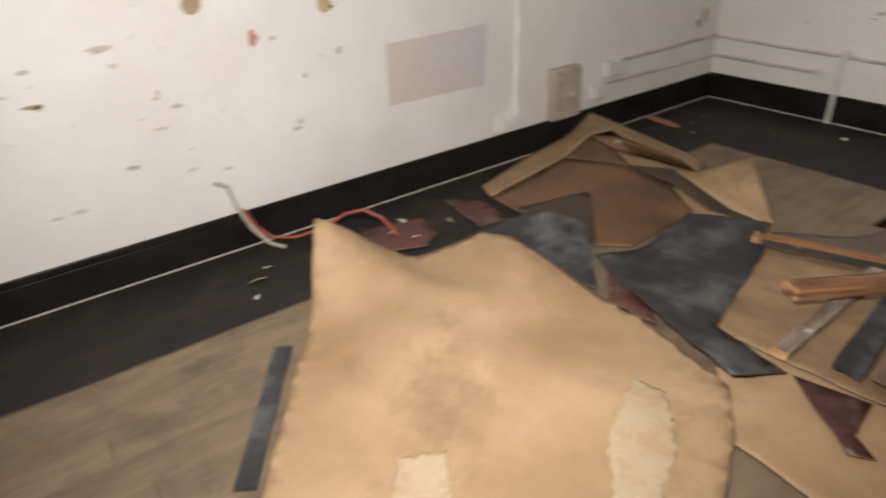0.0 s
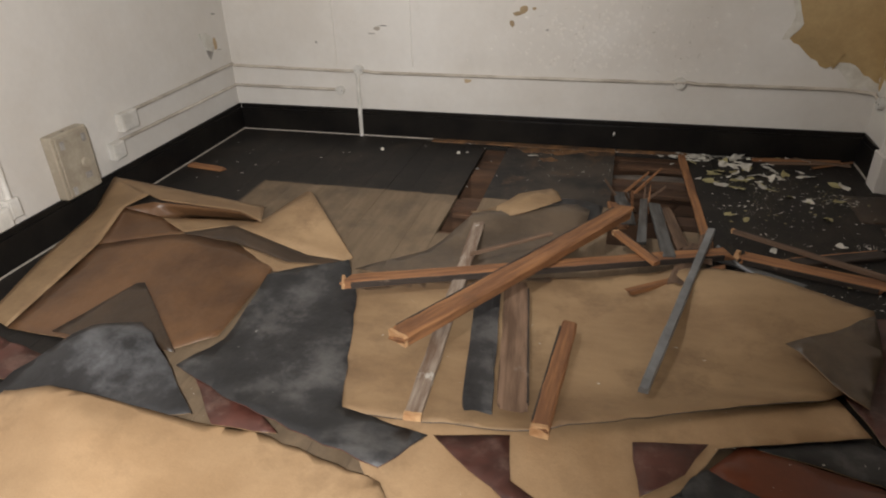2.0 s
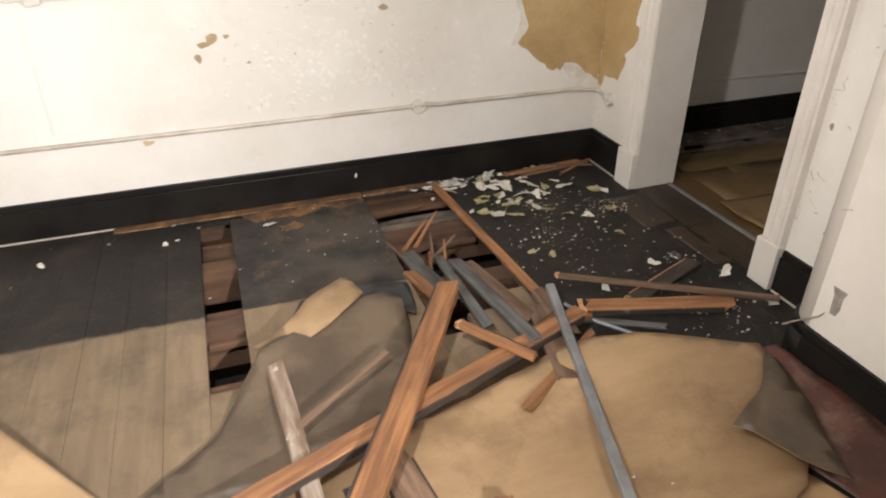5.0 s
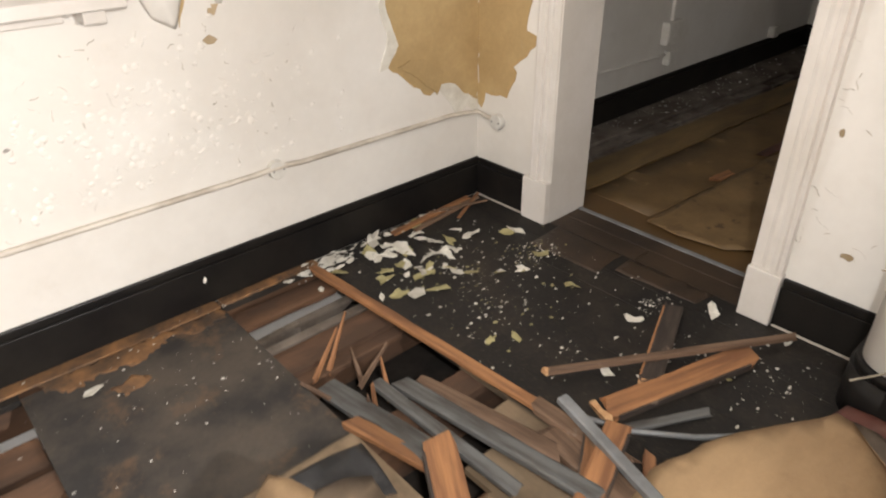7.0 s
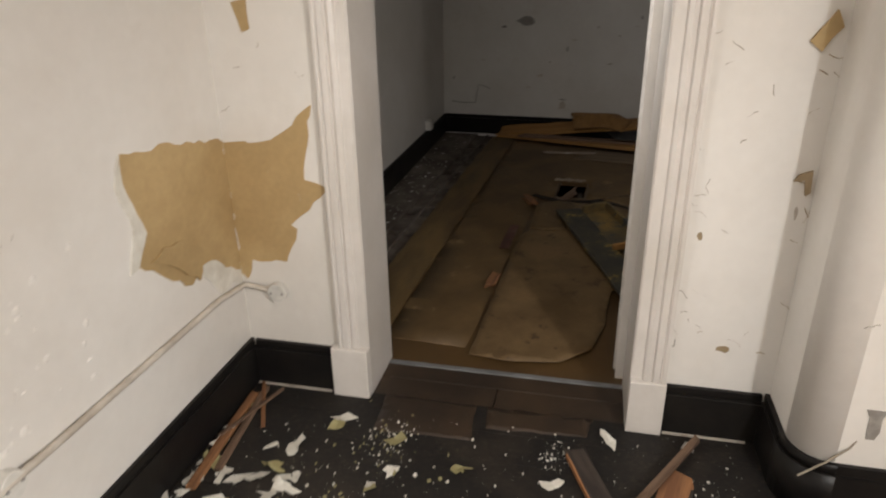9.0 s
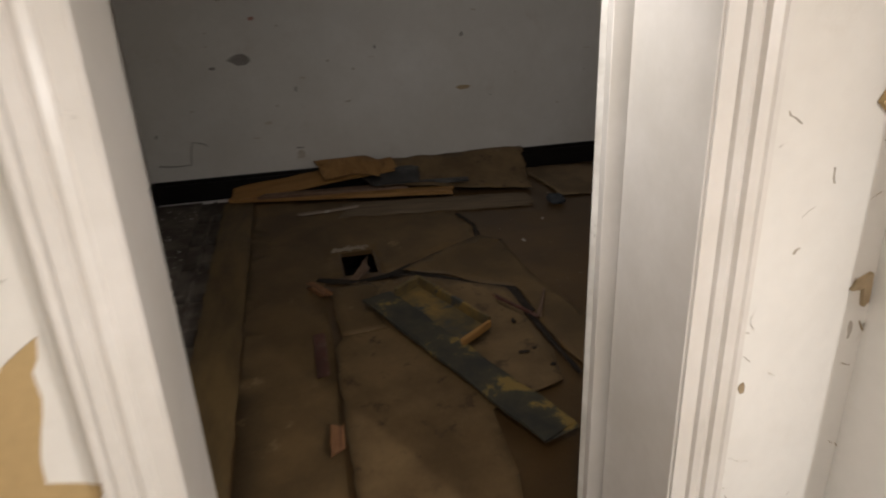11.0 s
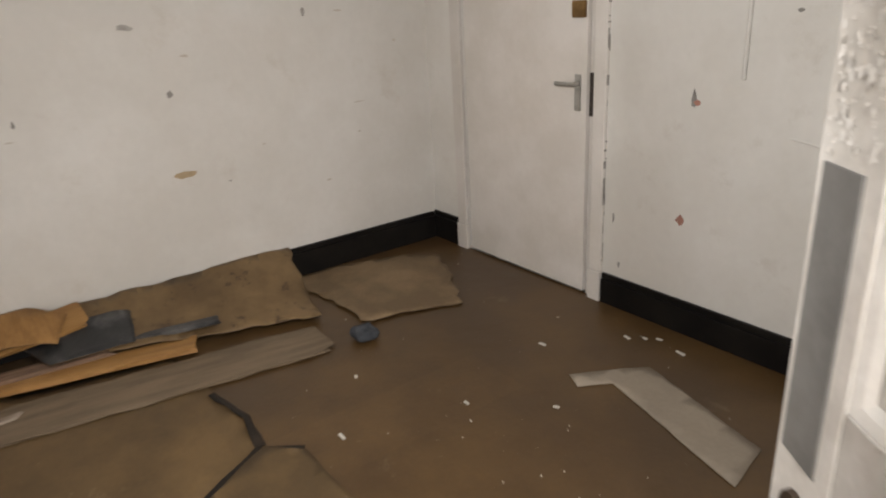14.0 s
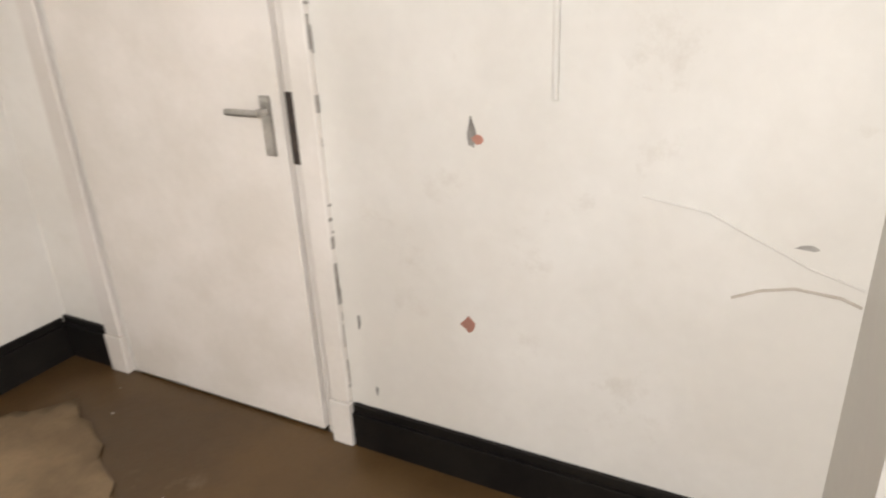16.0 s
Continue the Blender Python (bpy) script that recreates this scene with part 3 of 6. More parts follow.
def ragged(points, step=0.06, jitter=0.006, seed=1):
    """The outline with more corners and slightly torn edges."""
    r = random.Random(seed)
    out = []
    for k in range(len(points)):
        a, b = Vector(points[k]), Vector(points[(k + 1) % len(points)])
        n = max(1, int((b - a).length / step))
        for j in range(n):
            p = a.lerp(b, j / n)
            if j:
                p += Vector((r.uniform(-jitter, jitter), r.uniform(-jitter, jitter)))
            out.append(p)
    return out


def near_segment(p, a, b):
    ab = b - a
    u = max(0.0, min(1.0, (p - a).dot(ab) / max(ab.length_squared, 1e-9)))
    return (p - a - ab * u).length


def sheet(name, outline, z0, rises, materials, label="", category="", parent=None, th=0.0035, grid=0.06, wave=0.006, seed=1, jitter=0.005, group=""):
    """A bent sheet of floor covering. rises: (x0, y0, x1, y1, height, reach), folds that lift it along a line."""
    edge = ragged(outline, grid, jitter, seed)
    xs, ys = [p.x for p in edge], [p.y for p in edge]
    pts = list(edge)
    lo = Vector((min(xs), min(ys)))
    r = random.Random(seed)
    for i in range(int((max(xs) - lo.x) / grid) + 1):
        for j in range(int((max(ys) - lo.y) / grid) + 1):
            pts.append(lo + Vector((i * grid + r.uniform(-0.2, 0.2) * grid, j * grid + r.uniform(-0.2, 0.2) * grid)))
    n = len(edge)
    vs, _, fs, *_ = delaunay_2d_cdt(pts, [(k, (k + 1) % n) for k in range(n)], [list(range(n))], 1, 1e-5)
    bm = bmesh.new()
    made = []
    for v in vs:
        z = z0 + wave * (1 + noise.noise((v.x * 3.1, v.y * 3.1, seed * 7.7))) + 0.35 * wave * noise.noise((v.x * 11, v.y * 11, seed))
        for x0, y0, x1, y1, h, w in rises:
            d = near_segment(Vector((v.x, v.y)), Vector((x0, y0)), Vector((x1, y1))) / w
            if d < 1:
                z += h * (1 - d) ** 2 * (1 + 0.9 * d)
        made.append(bm.verts.new((v.x, v.y, z)))
    for f in fs:
        face = bm.faces.new([made[k] for k in f])
        face.smooth = True
    bmesh.ops.recalc_face_normals(bm, faces=bm.faces)
    if sum(f.normal.z for f in bm.faces) < 0:
        bmesh.ops.reverse_faces(bm, faces=bm.faces)
    ob = part(name, bm, materials, parent)
    m = ob.modifiers.new("thickness", "SOLIDIFY")
    m.thickness, m.offset = th, -1
    if len(materials) > 1:
        m.material_offset, m.material_offset_rim = 1, 1
    if label:
        tagged(ob, label, category, group)
    return ob


def stick(name, a, b, w, h, mat, label, category="timber offcut", seed=0, jag=0.05, roll=0.0, group="", taper=0.0, parent=None, ends=False, edge=0):
    """A split length of timber from a to b, which are the middles of its underside, with uneven edges and splintered ends."""
    a, b = Vector(a), Vector(b)
    r = random.Random(seed)
    ln = (b - a).length
    n = max(4, int(ln / 0.09))
    bm = bmesh.new()
    rings = []
    for k in range(n + 1):
        x = ln * k / n
        g = 1 - taper * k / n
        ring = []
        for y, z in ((-0.5, 0), (-0.5, 0.85), (-0.38, 1), (0.38, 1), (0.5, 0.85), (0.5, 0)):
            dx = r.uniform(-jag, jag) if k in (0, n) else 0
            ring.append(bm.verts.new((x + dx, y * w * g * (1 + r.uniform(-0.07, 0.07)), z * h * (1 + r.uniform(-0.08, 0.08) if z else 1))))
        rings.append(ring)
    for p, q in zip(rings, rings[1:]):
        for k in range(6):
            bm.faces.new((p[k], p[(k + 1) % 6], q[(k + 1) % 6], q[k]))
    bm.faces.new(rings[0])
    bm.faces.new(rings[-1])
    bmesh.ops.recalc_face_normals(bm, faces=bm.faces)
    ob = part(name, bm, mat)
    ax = (b - a).normalized()
    side = Vector((0, 0, 1)).cross(ax).normalized()
    up = ax.cross(side)
    m = Matrix((ax, side, up)).transposed().to_4x4()
    ob.matrix_basis = Matrix.Translation(a) @ m @ Matrix.Rotation(roll, 4, "X")
    if ends:  # the pale fresh break at the near end
        eb = bmesh.new()
        last = None
        for x in (-0.003, 0.012):
            ring = [eb.verts.new((x - jag * 0.45 + r.uniform(-0.006, 0.006), y * w * 1.02, z * h * 1.02 + (0 if z else -0.0004))) for y, z in ((-0.5, 0), (-0.5, 0.85), (-0.38, 1), (0.0, 1.0), (0.38, 1), (0.5, 0.85), (0.5, 0))]
            if last:
                for k in range(7):
                    eb.faces.new((last[k], last[(k + 1) % 7], ring[(k + 1) % 7], ring[k]))
            else:
                eb.faces.new(ring)
            last = ring
        bmesh.ops.recalc_face_normals(eb, faces=eb.faces)
        part("broken_end", eb, M_BREAK, None, "pale freshly broken end").parent = ob
    if edge:  # one old blackened face left along the split
        part("old_face", box(0.02, ln - 0.03, *((-0.5 * w - 0.003, -0.5 * w + 0.004) if edge < 0 else (0.5 * w - 0.004, 0.5 * w + 0.003)), 0.001, h * 0.93), M_WOOD if mat is M_DARKSIDE else M_DARKSIDE, None, "fresh orange split side" if mat is M_DARKSIDE else "blackened old face of the timber").parent = ob
    if parent:
        ob.parent = parent
    if label:
        tagged(ob, label, category, group)
    return ob


def patch(name, axis, at, outline, mat, parent, seed=1, th=0.002, face=-1, jitter=0.006):
    """A flat scar or torn piece on a wall: axis x or y, the wall's face, and its outline in the wall's plane."""
    bm = bmesh.new()
    pts = ragged(outline, 0.03, jitter, seed)
    d = at + face * th
    for v in (d, at):
        vs = [bm.verts.new((v, p.x, p.y) if axis == "x" else (p.x, v, p.y)) for p in pts]
        bm.faces.new(vs)
    bm.verts.ensure_lookup_table()
    n = len(pts)
    for k in range(n):
        bm.faces.new((bm.verts[k], bm.verts[(k + 1) % n], bm.verts[n + (k + 1) % n], bm.verts[n + k]))
    bmesh.ops.recalc_face_normals(bm, faces=bm.faces)
    return part(name, bm, mat, parent)


def blot(u, v, w, h, seed, n=9):
    r = random.Random(seed)
    return [(u + w / 2 * math.cos(2 * math.pi * k / n) * r.uniform(0.5, 1.15), v + h / 2 * math.sin(2 * math.pi * k / n) * r.uniform(0.5, 1.15)) for k in range(n)]


def tube(name, pts, radius, mat, label="", category="", parent=None, flat=1.0):
    cu = bpy.data.curves.new(name, "CURVE")
    cu.dimensions, cu.bevel_depth, cu.bevel_resolution, cu.use_fill_caps = "3D", radius, 3, True
    sp = cu.splines.new("POLY")
    sp.points.add(len(pts) - 1)
    for p, q in zip(sp.points, pts):
        p.co = (*q, 1)
    tmp = new(name, cu)
    me = bpy.data.meshes.new_from_object(tmp)
    bpy.data.objects.remove(tmp)
    ob = new(name, me)
    me.materials.clear()
    me.materials.append(mat)
    for f in me.polygons:
        f.use_smooth = True
    if parent:
        ob.parent = parent
    if label:
        tagged(ob, label, category)
    return ob


# ---- first room: lino sheets ----
near = sheet("lino_sheet", [(-2.26, 1.02), (-2.2, 1.24), (-2.0, 1.72), (-1.62, 1.77), (-1.15, 1.80), (-0.71, 1.69), (-0.58, 1.52), (-0.42, 1.2), (-0.3, 0.5), (-0.6, 0.0), (-1.0, 0.14)],
      0.012, [(-2.3, 0.98, -2.24, 1.04, 0.27, 0.42), (-1.95, 1.8, -1.6, 1.62, 0.10, 0.4), (-1.5, 1.1, -0.9, 1.3, 0.07, 0.6), (-2.1, 1.2, -1.55, 1.35, 0.03, 0.2)],
      [M_BACKN, M_SLATE], "large tan-backed lino sheet lying face down, one corner curled up", "lino sheet", seed=3, grid=0.05)
NEAR_RISES = [(-2.3, 0.98, -2.24, 1.04, 0.27, 0.42), (-1.95, 1.8, -1.6, 1.62, 0.10, 0.4), (-1.5, 1.1, -0.9, 1.3, 0.07, 0.6), (-2.1, 1.2, -1.55, 1.35, 0.03, 0.2)]
for o in ([(-0.9, 1.45), (-0.8, 1.48), (-0.64, 1.33), (-0.56, 1.15), (-0.64, 1.05), (-0.78, 1.19)], [(-1.13, 0.68), (-1.06, 0.81), (-0.92, 0.73), (-1.02, 0.59)]):
    sheet("worn_patch", o, 0.0132, NEAR_RISES, [M_SPILL], parent=near, th=0.0006, grid=0.02, seed=3, jitter=0.008)


def folded(name, lower, upper, materials, parent=None, label="", category="", across=6, rough=0.004, seed=1, th=0.0035):
    """A stiff creased piece of sheet, ruled between two crooked edges of as many corners."""
    def along(pts):
        out = []
        for p, q in zip(pts, pts[1:]):
            n = max(2, int((Vector(q) - Vector(p)).length / 0.05))
            out += [Vector(p).lerp(Vector(q), k / n) for k in range(n)]
        return out + [Vector(pts[-1])]

    def at(pts, u):
        u *= len(pts) - 1
        k = min(int(u), len(pts) - 2)
        return Vector(pts[k]).lerp(Vector(pts[k + 1]), u - k)

    count = max(len(along(lower)), len(along(upper)))
    bm = bmesh.new()
    rows = []
    for k in range(count):
        a, b = at(lower, k / (count - 1)), at(upper, k / (count - 1))
        row = []
        for j in range(across + 1):
            p = a.lerp(b, j / across)
            p.z += rough * noise.noise(p * 9 + Vector((seed, 0, 0))) * (1 if 0 < j < across else 0.4)
            row.append(bm.verts.new(p))
        rows.append(row)
    for r0, r1 in zip(rows, rows[1:]):
        for j in range(across):
            bm.faces.new((r0[j], r0[j + 1], r1[j + 1], r1[j])).smooth = True
    if sum(f.normal.z for f in bm.faces if not f.normal_update()) < 0:
        bmesh.ops.reverse_faces(bm, faces=bm.faces)
    ob = part(name, bm, materials, parent)
    m = ob.modifiers.new("thickness", "SOLIDIFY")
    m.thickness, m.offset = th, -1
    if len(materials) > 1:
        m.material_offset, m.material_offset_rim = 1, 1
    if label:
        tagged(ob, label, category)
    return ob


front = [(-2.39, 2.64, 0.10), (-2.06, 2.81, 0.105), (-1.80, 2.82, 0.07), (-1.57, 2.75, 0.022)]
brown = folded("lino_sheet", [(-2.40, 2.10, 0.012), (-2.05, 2.09, 0.012), (-1.70, 2.10, 0.012), (-1.55, 2.23, 0.012)], front, [M_BROWN, M_BACK],
               None, "glossy brown lino sheet buckled up against the skirting", "lino sheet", 10, 0.01, 4)
folded("flap", [(-2.39, 2.64, 0.10), (-2.06, 2.81, 0.105)], [(-2.40, 2.86, 0.18), (-2.28, 2.95, 0.10)], [M_BROWN, M_BACK], brown, seed=5)
folded("flap", [(-2.54, 2.15, 0.02), (-2.64, 2.55, 0.05), (-2.68, 2.95, 0.09), (-2.67, 3.14, 0.205)], [(-2.40, 2.10, 0.018), (-2.39, 2.64, 0.104), (-2.40, 2.86, 0.185), (-2.36, 3.0, 0.19)], [M_BACK, M_BACK], brown, seed=6)
folded("flap", [(-2.67, 3.14, 0.205), (-2.46, 3.13, 0.188), (-2.05, 3.13, 0.143), (-1.80, 3.10, 0.13)], [(-2.36, 3.0, 0.19), (-2.28, 2.98, 0.175), (-1.89, 3.02, 0.135), (-1.73, 2.94, 0.13)], [M_BACK, M_BROWN], brown, seed=7)
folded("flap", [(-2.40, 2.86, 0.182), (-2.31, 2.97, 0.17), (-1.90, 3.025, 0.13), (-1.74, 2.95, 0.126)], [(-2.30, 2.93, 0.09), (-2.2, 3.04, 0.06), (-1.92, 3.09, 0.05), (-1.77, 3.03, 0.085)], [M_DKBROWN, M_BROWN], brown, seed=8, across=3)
folded("flap", [(-2.29, 2.95, 0.10), (-1.78, 3.02, 0.09), (-1.59, 3.19, 0.20), (-1.25, 2.86, 0.035)], [(-2.06, 2.81, 0.107), (-1.85, 2.90, 0.12), (-1.45, 2.82, 0.05), (-1.27, 2.83, 0.034)], [M_BACK, M_BROWN], brown, seed=9, rough=0.007)
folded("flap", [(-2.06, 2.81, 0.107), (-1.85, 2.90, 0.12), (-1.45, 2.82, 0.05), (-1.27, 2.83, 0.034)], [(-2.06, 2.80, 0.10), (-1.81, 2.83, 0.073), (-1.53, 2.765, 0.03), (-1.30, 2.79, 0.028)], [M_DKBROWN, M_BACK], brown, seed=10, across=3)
folded("flap", [(-1.78, 2.815, 0.07), (-1.52, 2.765, 0.036), (-1.36, 2.785, 0.034)], [(-1.72, 2.78, 0.052), (-1.56, 2.70, 0.022), (-1.40, 2.75, 0.022)], [M_BACK, M_BACK], brown, seed=11, across=3)
# a thin triangle in darker brown over the sheet's near edge
folded("worn_patch", [(-2.19, 2.105, 0.022), (-1.64, 2.095, 0.022)], [(-2.03, 2.42, 0.072), (-2.00, 2.43, 0.072)], [M_DKBROWN], brown, "darker brown corner of the sheet", seed=12, th=0.001)
sheet("lino_sheet", [(-2.10, 1.70), (-2.12, 1.86), (-1.97, 2.10), (-1.82, 2.17), (-1.62, 2.02), (-1.38, 1.81), (-1.62, 1.74)], 0.03, [(-1.95, 2.05, -1.75, 2.08, 0.07, 0.3)],
      [M_BLOOM, M_BACK], "slate-grey lino scrap with a dusty bloom", "lino scrap", seed=7)
sheet("lino_sheet", [(-2.60, 1.90), (-2.15, 1.84), (-2.05, 1.98), (-2.45, 2.06)], 0.004, [], [M_RED, M_BACK], "dull red lino scrap lying on the stained boards", "lino scrap", seed=8)
sheet("lino_sheet", [(-1.53, 2.60), (-1.24, 2.79), (-1.12, 2.57), (-0.93, 1.95), (-0.63, 1.89), (-0.72, 1.71), (-1.15, 1.83), (-1.58, 2.02), (-1.50, 2.2)], 0.026,
      [(-1.5, 2.62, -1.24, 2.78, 0.04, 0.3), (-1.2, 1.84, -0.72, 1.72, 0.035, 0.2)], [M_SLATE, M_RED], "slate-grey lino sheet with scratched face", "lino sheet", seed=9)
sheet("lino_sheet", [(-1.52, 2.02), (-1.44, 2.05), (-1.08, 1.80), (-1.30, 1.79)], 0.022, [], [M_RED, M_BACK], "small dull red lino scrap", "lino scrap", seed=10)
sheet("lino_sheet", [(-1.17, 2.62), (-0.92, 1.93), (-0.28, 1.98), (0.28, 2.20), (0.52, 2.29), (0.70, 2.45), (0.78, 2.78), (0.52, 2.92), (0.26, 3.02), (-0.3, 2.90), (-0.8, 2.78)], 0.022,
      [(0.45, 2.9, 0.76, 2.76, 0.07, 0.45), (0.1, 2.55, 0.5, 2.45, -0.012, 0.4), (-0.25, 2.0, 0.5, 2.28, 0.03, 0.16), (0.15, 2.9, 0.35, 2.7, 0.04, 0.4)],
      [M_BACK, M_SLATE], "tan-backed lino sheet under the broken timber", "lino sheet", seed=11, grid=0.05)
sheet("lino_sheet", [(0.44, 2.50), (0.60, 2.58), (0.77, 2.74), (0.74, 2.5), (0.64, 2.26)], 0.058, [(0.5, 2.5, 0.76, 2.7, 0.05, 0.2)], [M_OLIVEL, M_BACK], "folded-back grey-brown lino corner", "lino scrap", seed=12)
sheet("lino_sheet", [(-0.92, 1.95), (-0.62, 1.50), (-0.10, 1.45), (0.06, 1.80), (0.20, 2.03), (0.63, 2.17), (0.56, 2.38), (-0.2, 2.14)], 0.010, [(0.2, 2.1, 0.6, 2.2, 0.02, 0.2)],
      [M_BACKN, M_SLATE], "pale tan-backed lino sheet with torn corners", "lino sheet", seed=13)
olive = sheet("lino_sheet", [(-1.22, 2.80), (-0.96, 3.03), (-0.80, 3.31), (-0.46, 3.56), (-0.26, 3.47), (-0.30, 3.15), (-0.45, 2.92), (-0.9, 2.78)], 0.012,
              [(-0.78, 3.3, -0.30, 3.5, 0.075, 0.3), (-0.6, 2.95, -0.4, 3.1, 0.025, 0.25)], [M_OLIVEL, M_BACK], "olive-brown lino sheet curling up at its far edge", "lino sheet", seed=14)
sheet("flap", [(-0.82, 3.33), (-0.46, 3.61), (-0.40, 3.50), (-0.55, 3.37), (-0.72, 3.28)], 0.075, [(-0.6, 3.5, -0.42, 3.58, 0.05, 0.2)], [M_BACK, M_BROWN], parent=olive, seed=15)
sheet("lino_sheet", [(-0.62, 3.62), (-0.2, 3.60), (-0.22, 3.42), (-0.42, 3.50), (-0.70, 3.46)], 0.012, [(-0.5, 3.6, -0.3, 3.6, 0.05, 0.25)], [M_SLATE, M_BACK], "torn charcoal lino strip", "lino scrap", seed=16)
for k, (o, m, z, lab) in enumerate((
        ([(-0.61, 1.89), (-0.39, 1.94), (-0.36, 1.77), (-0.28, 1.72), (-0.34, 1.68), (-0.48, 1.78)], M_RED, 0.032, "dull red torn lino scrap"),
        ([(-0.04, 1.99), (0.17, 2.03), (0.10, 1.90), (-0.02, 1.79)], M_RED, 0.032, "dull red torn lino scrap"),
        ([(0.04, 1.80), (0.16, 1.94), (0.60, 1.70), (0.70, 1.55), (0.2, 1.5)], M_SLATE, 0.022, "charcoal lino scrap scattered with grit"),
        ([(0.16, 1.94), (0.27, 2.07), (0.72, 1.95), (0.85, 1.80), (0.60, 1.72)], M_RUST, 0.016, "rust-red lino strip with white grit"),
        ([(0.28, 2.07), (0.62, 2.16), (0.84, 2.02), (0.74, 1.96)], M_SLATE, 0.012, "charcoal lino scrap beside the chimney breast"))):
    sheet("lino_scrap", o, z, [], [m, M_BACK], lab, "lino scrap", seed=20 + k, wave=0.006)
sheet("lino_sheet", [(0.76, 2.82), (0.86, 2.78), (0.895, 2.1), (0.895, 1.75), (0.66, 2.17), (0.60, 2.40), (0.74, 2.60)], 0.006, [(0.9, 2.8, 0.9, 1.8, 0.07, 0.2)], [M_RED, M_BACK],
      "dark red lino strip riding up the skirting", "lino sheet", seed=26)
sheet("lino_scrap", [(-2.56, 1.36), (-2.4, 1.30), (-2.24, 1.38), (-2.18, 1.52), (-2.26, 1.64), (-2.45, 1.67)], 0.004, [], [M_RED, M_BACK], "round-edged red-brown lino scrap with plaster crumbs on it", "lino scrap", seed=27)
tube("cable", [(-2.755, 0.88, 0.20), (-2.75, 0.92, 0.10), (-2.72, 0.98, 0.03), (-2.66, 1.08, 0.02), (-2.58, 1.2, 0.06), (-2.52, 1.29, 0.13), (-2.46, 1.36, 0.15), (-2.40, 1.42, 0.11), (-2.35, 1.47, 0.02)],
     0.008, M_ORANGE, "orange cable looping up off the floor", "cable")
tube("cable", [(-2.757, 0.78, 0.36), (-2.755, 0.83, 0.33), (-2.75, 0.86, 0.2), (-2.735, 0.9, 0.1), (-2.70, 0.96, 0.012), (-2.62, 1.0, 0.01)], 0.009, M_BEIGE, "grey flat cable hanging over the skirting", "cable")
stick("timber_strip", (-1.88, 0.66, 0.0), (-1.32, 0.29, 0.0), 0.065, 0.012, M_SLATE, "dark painted wooden strip lying on bare boards", "timber strip", seed=30, jag=0.004)

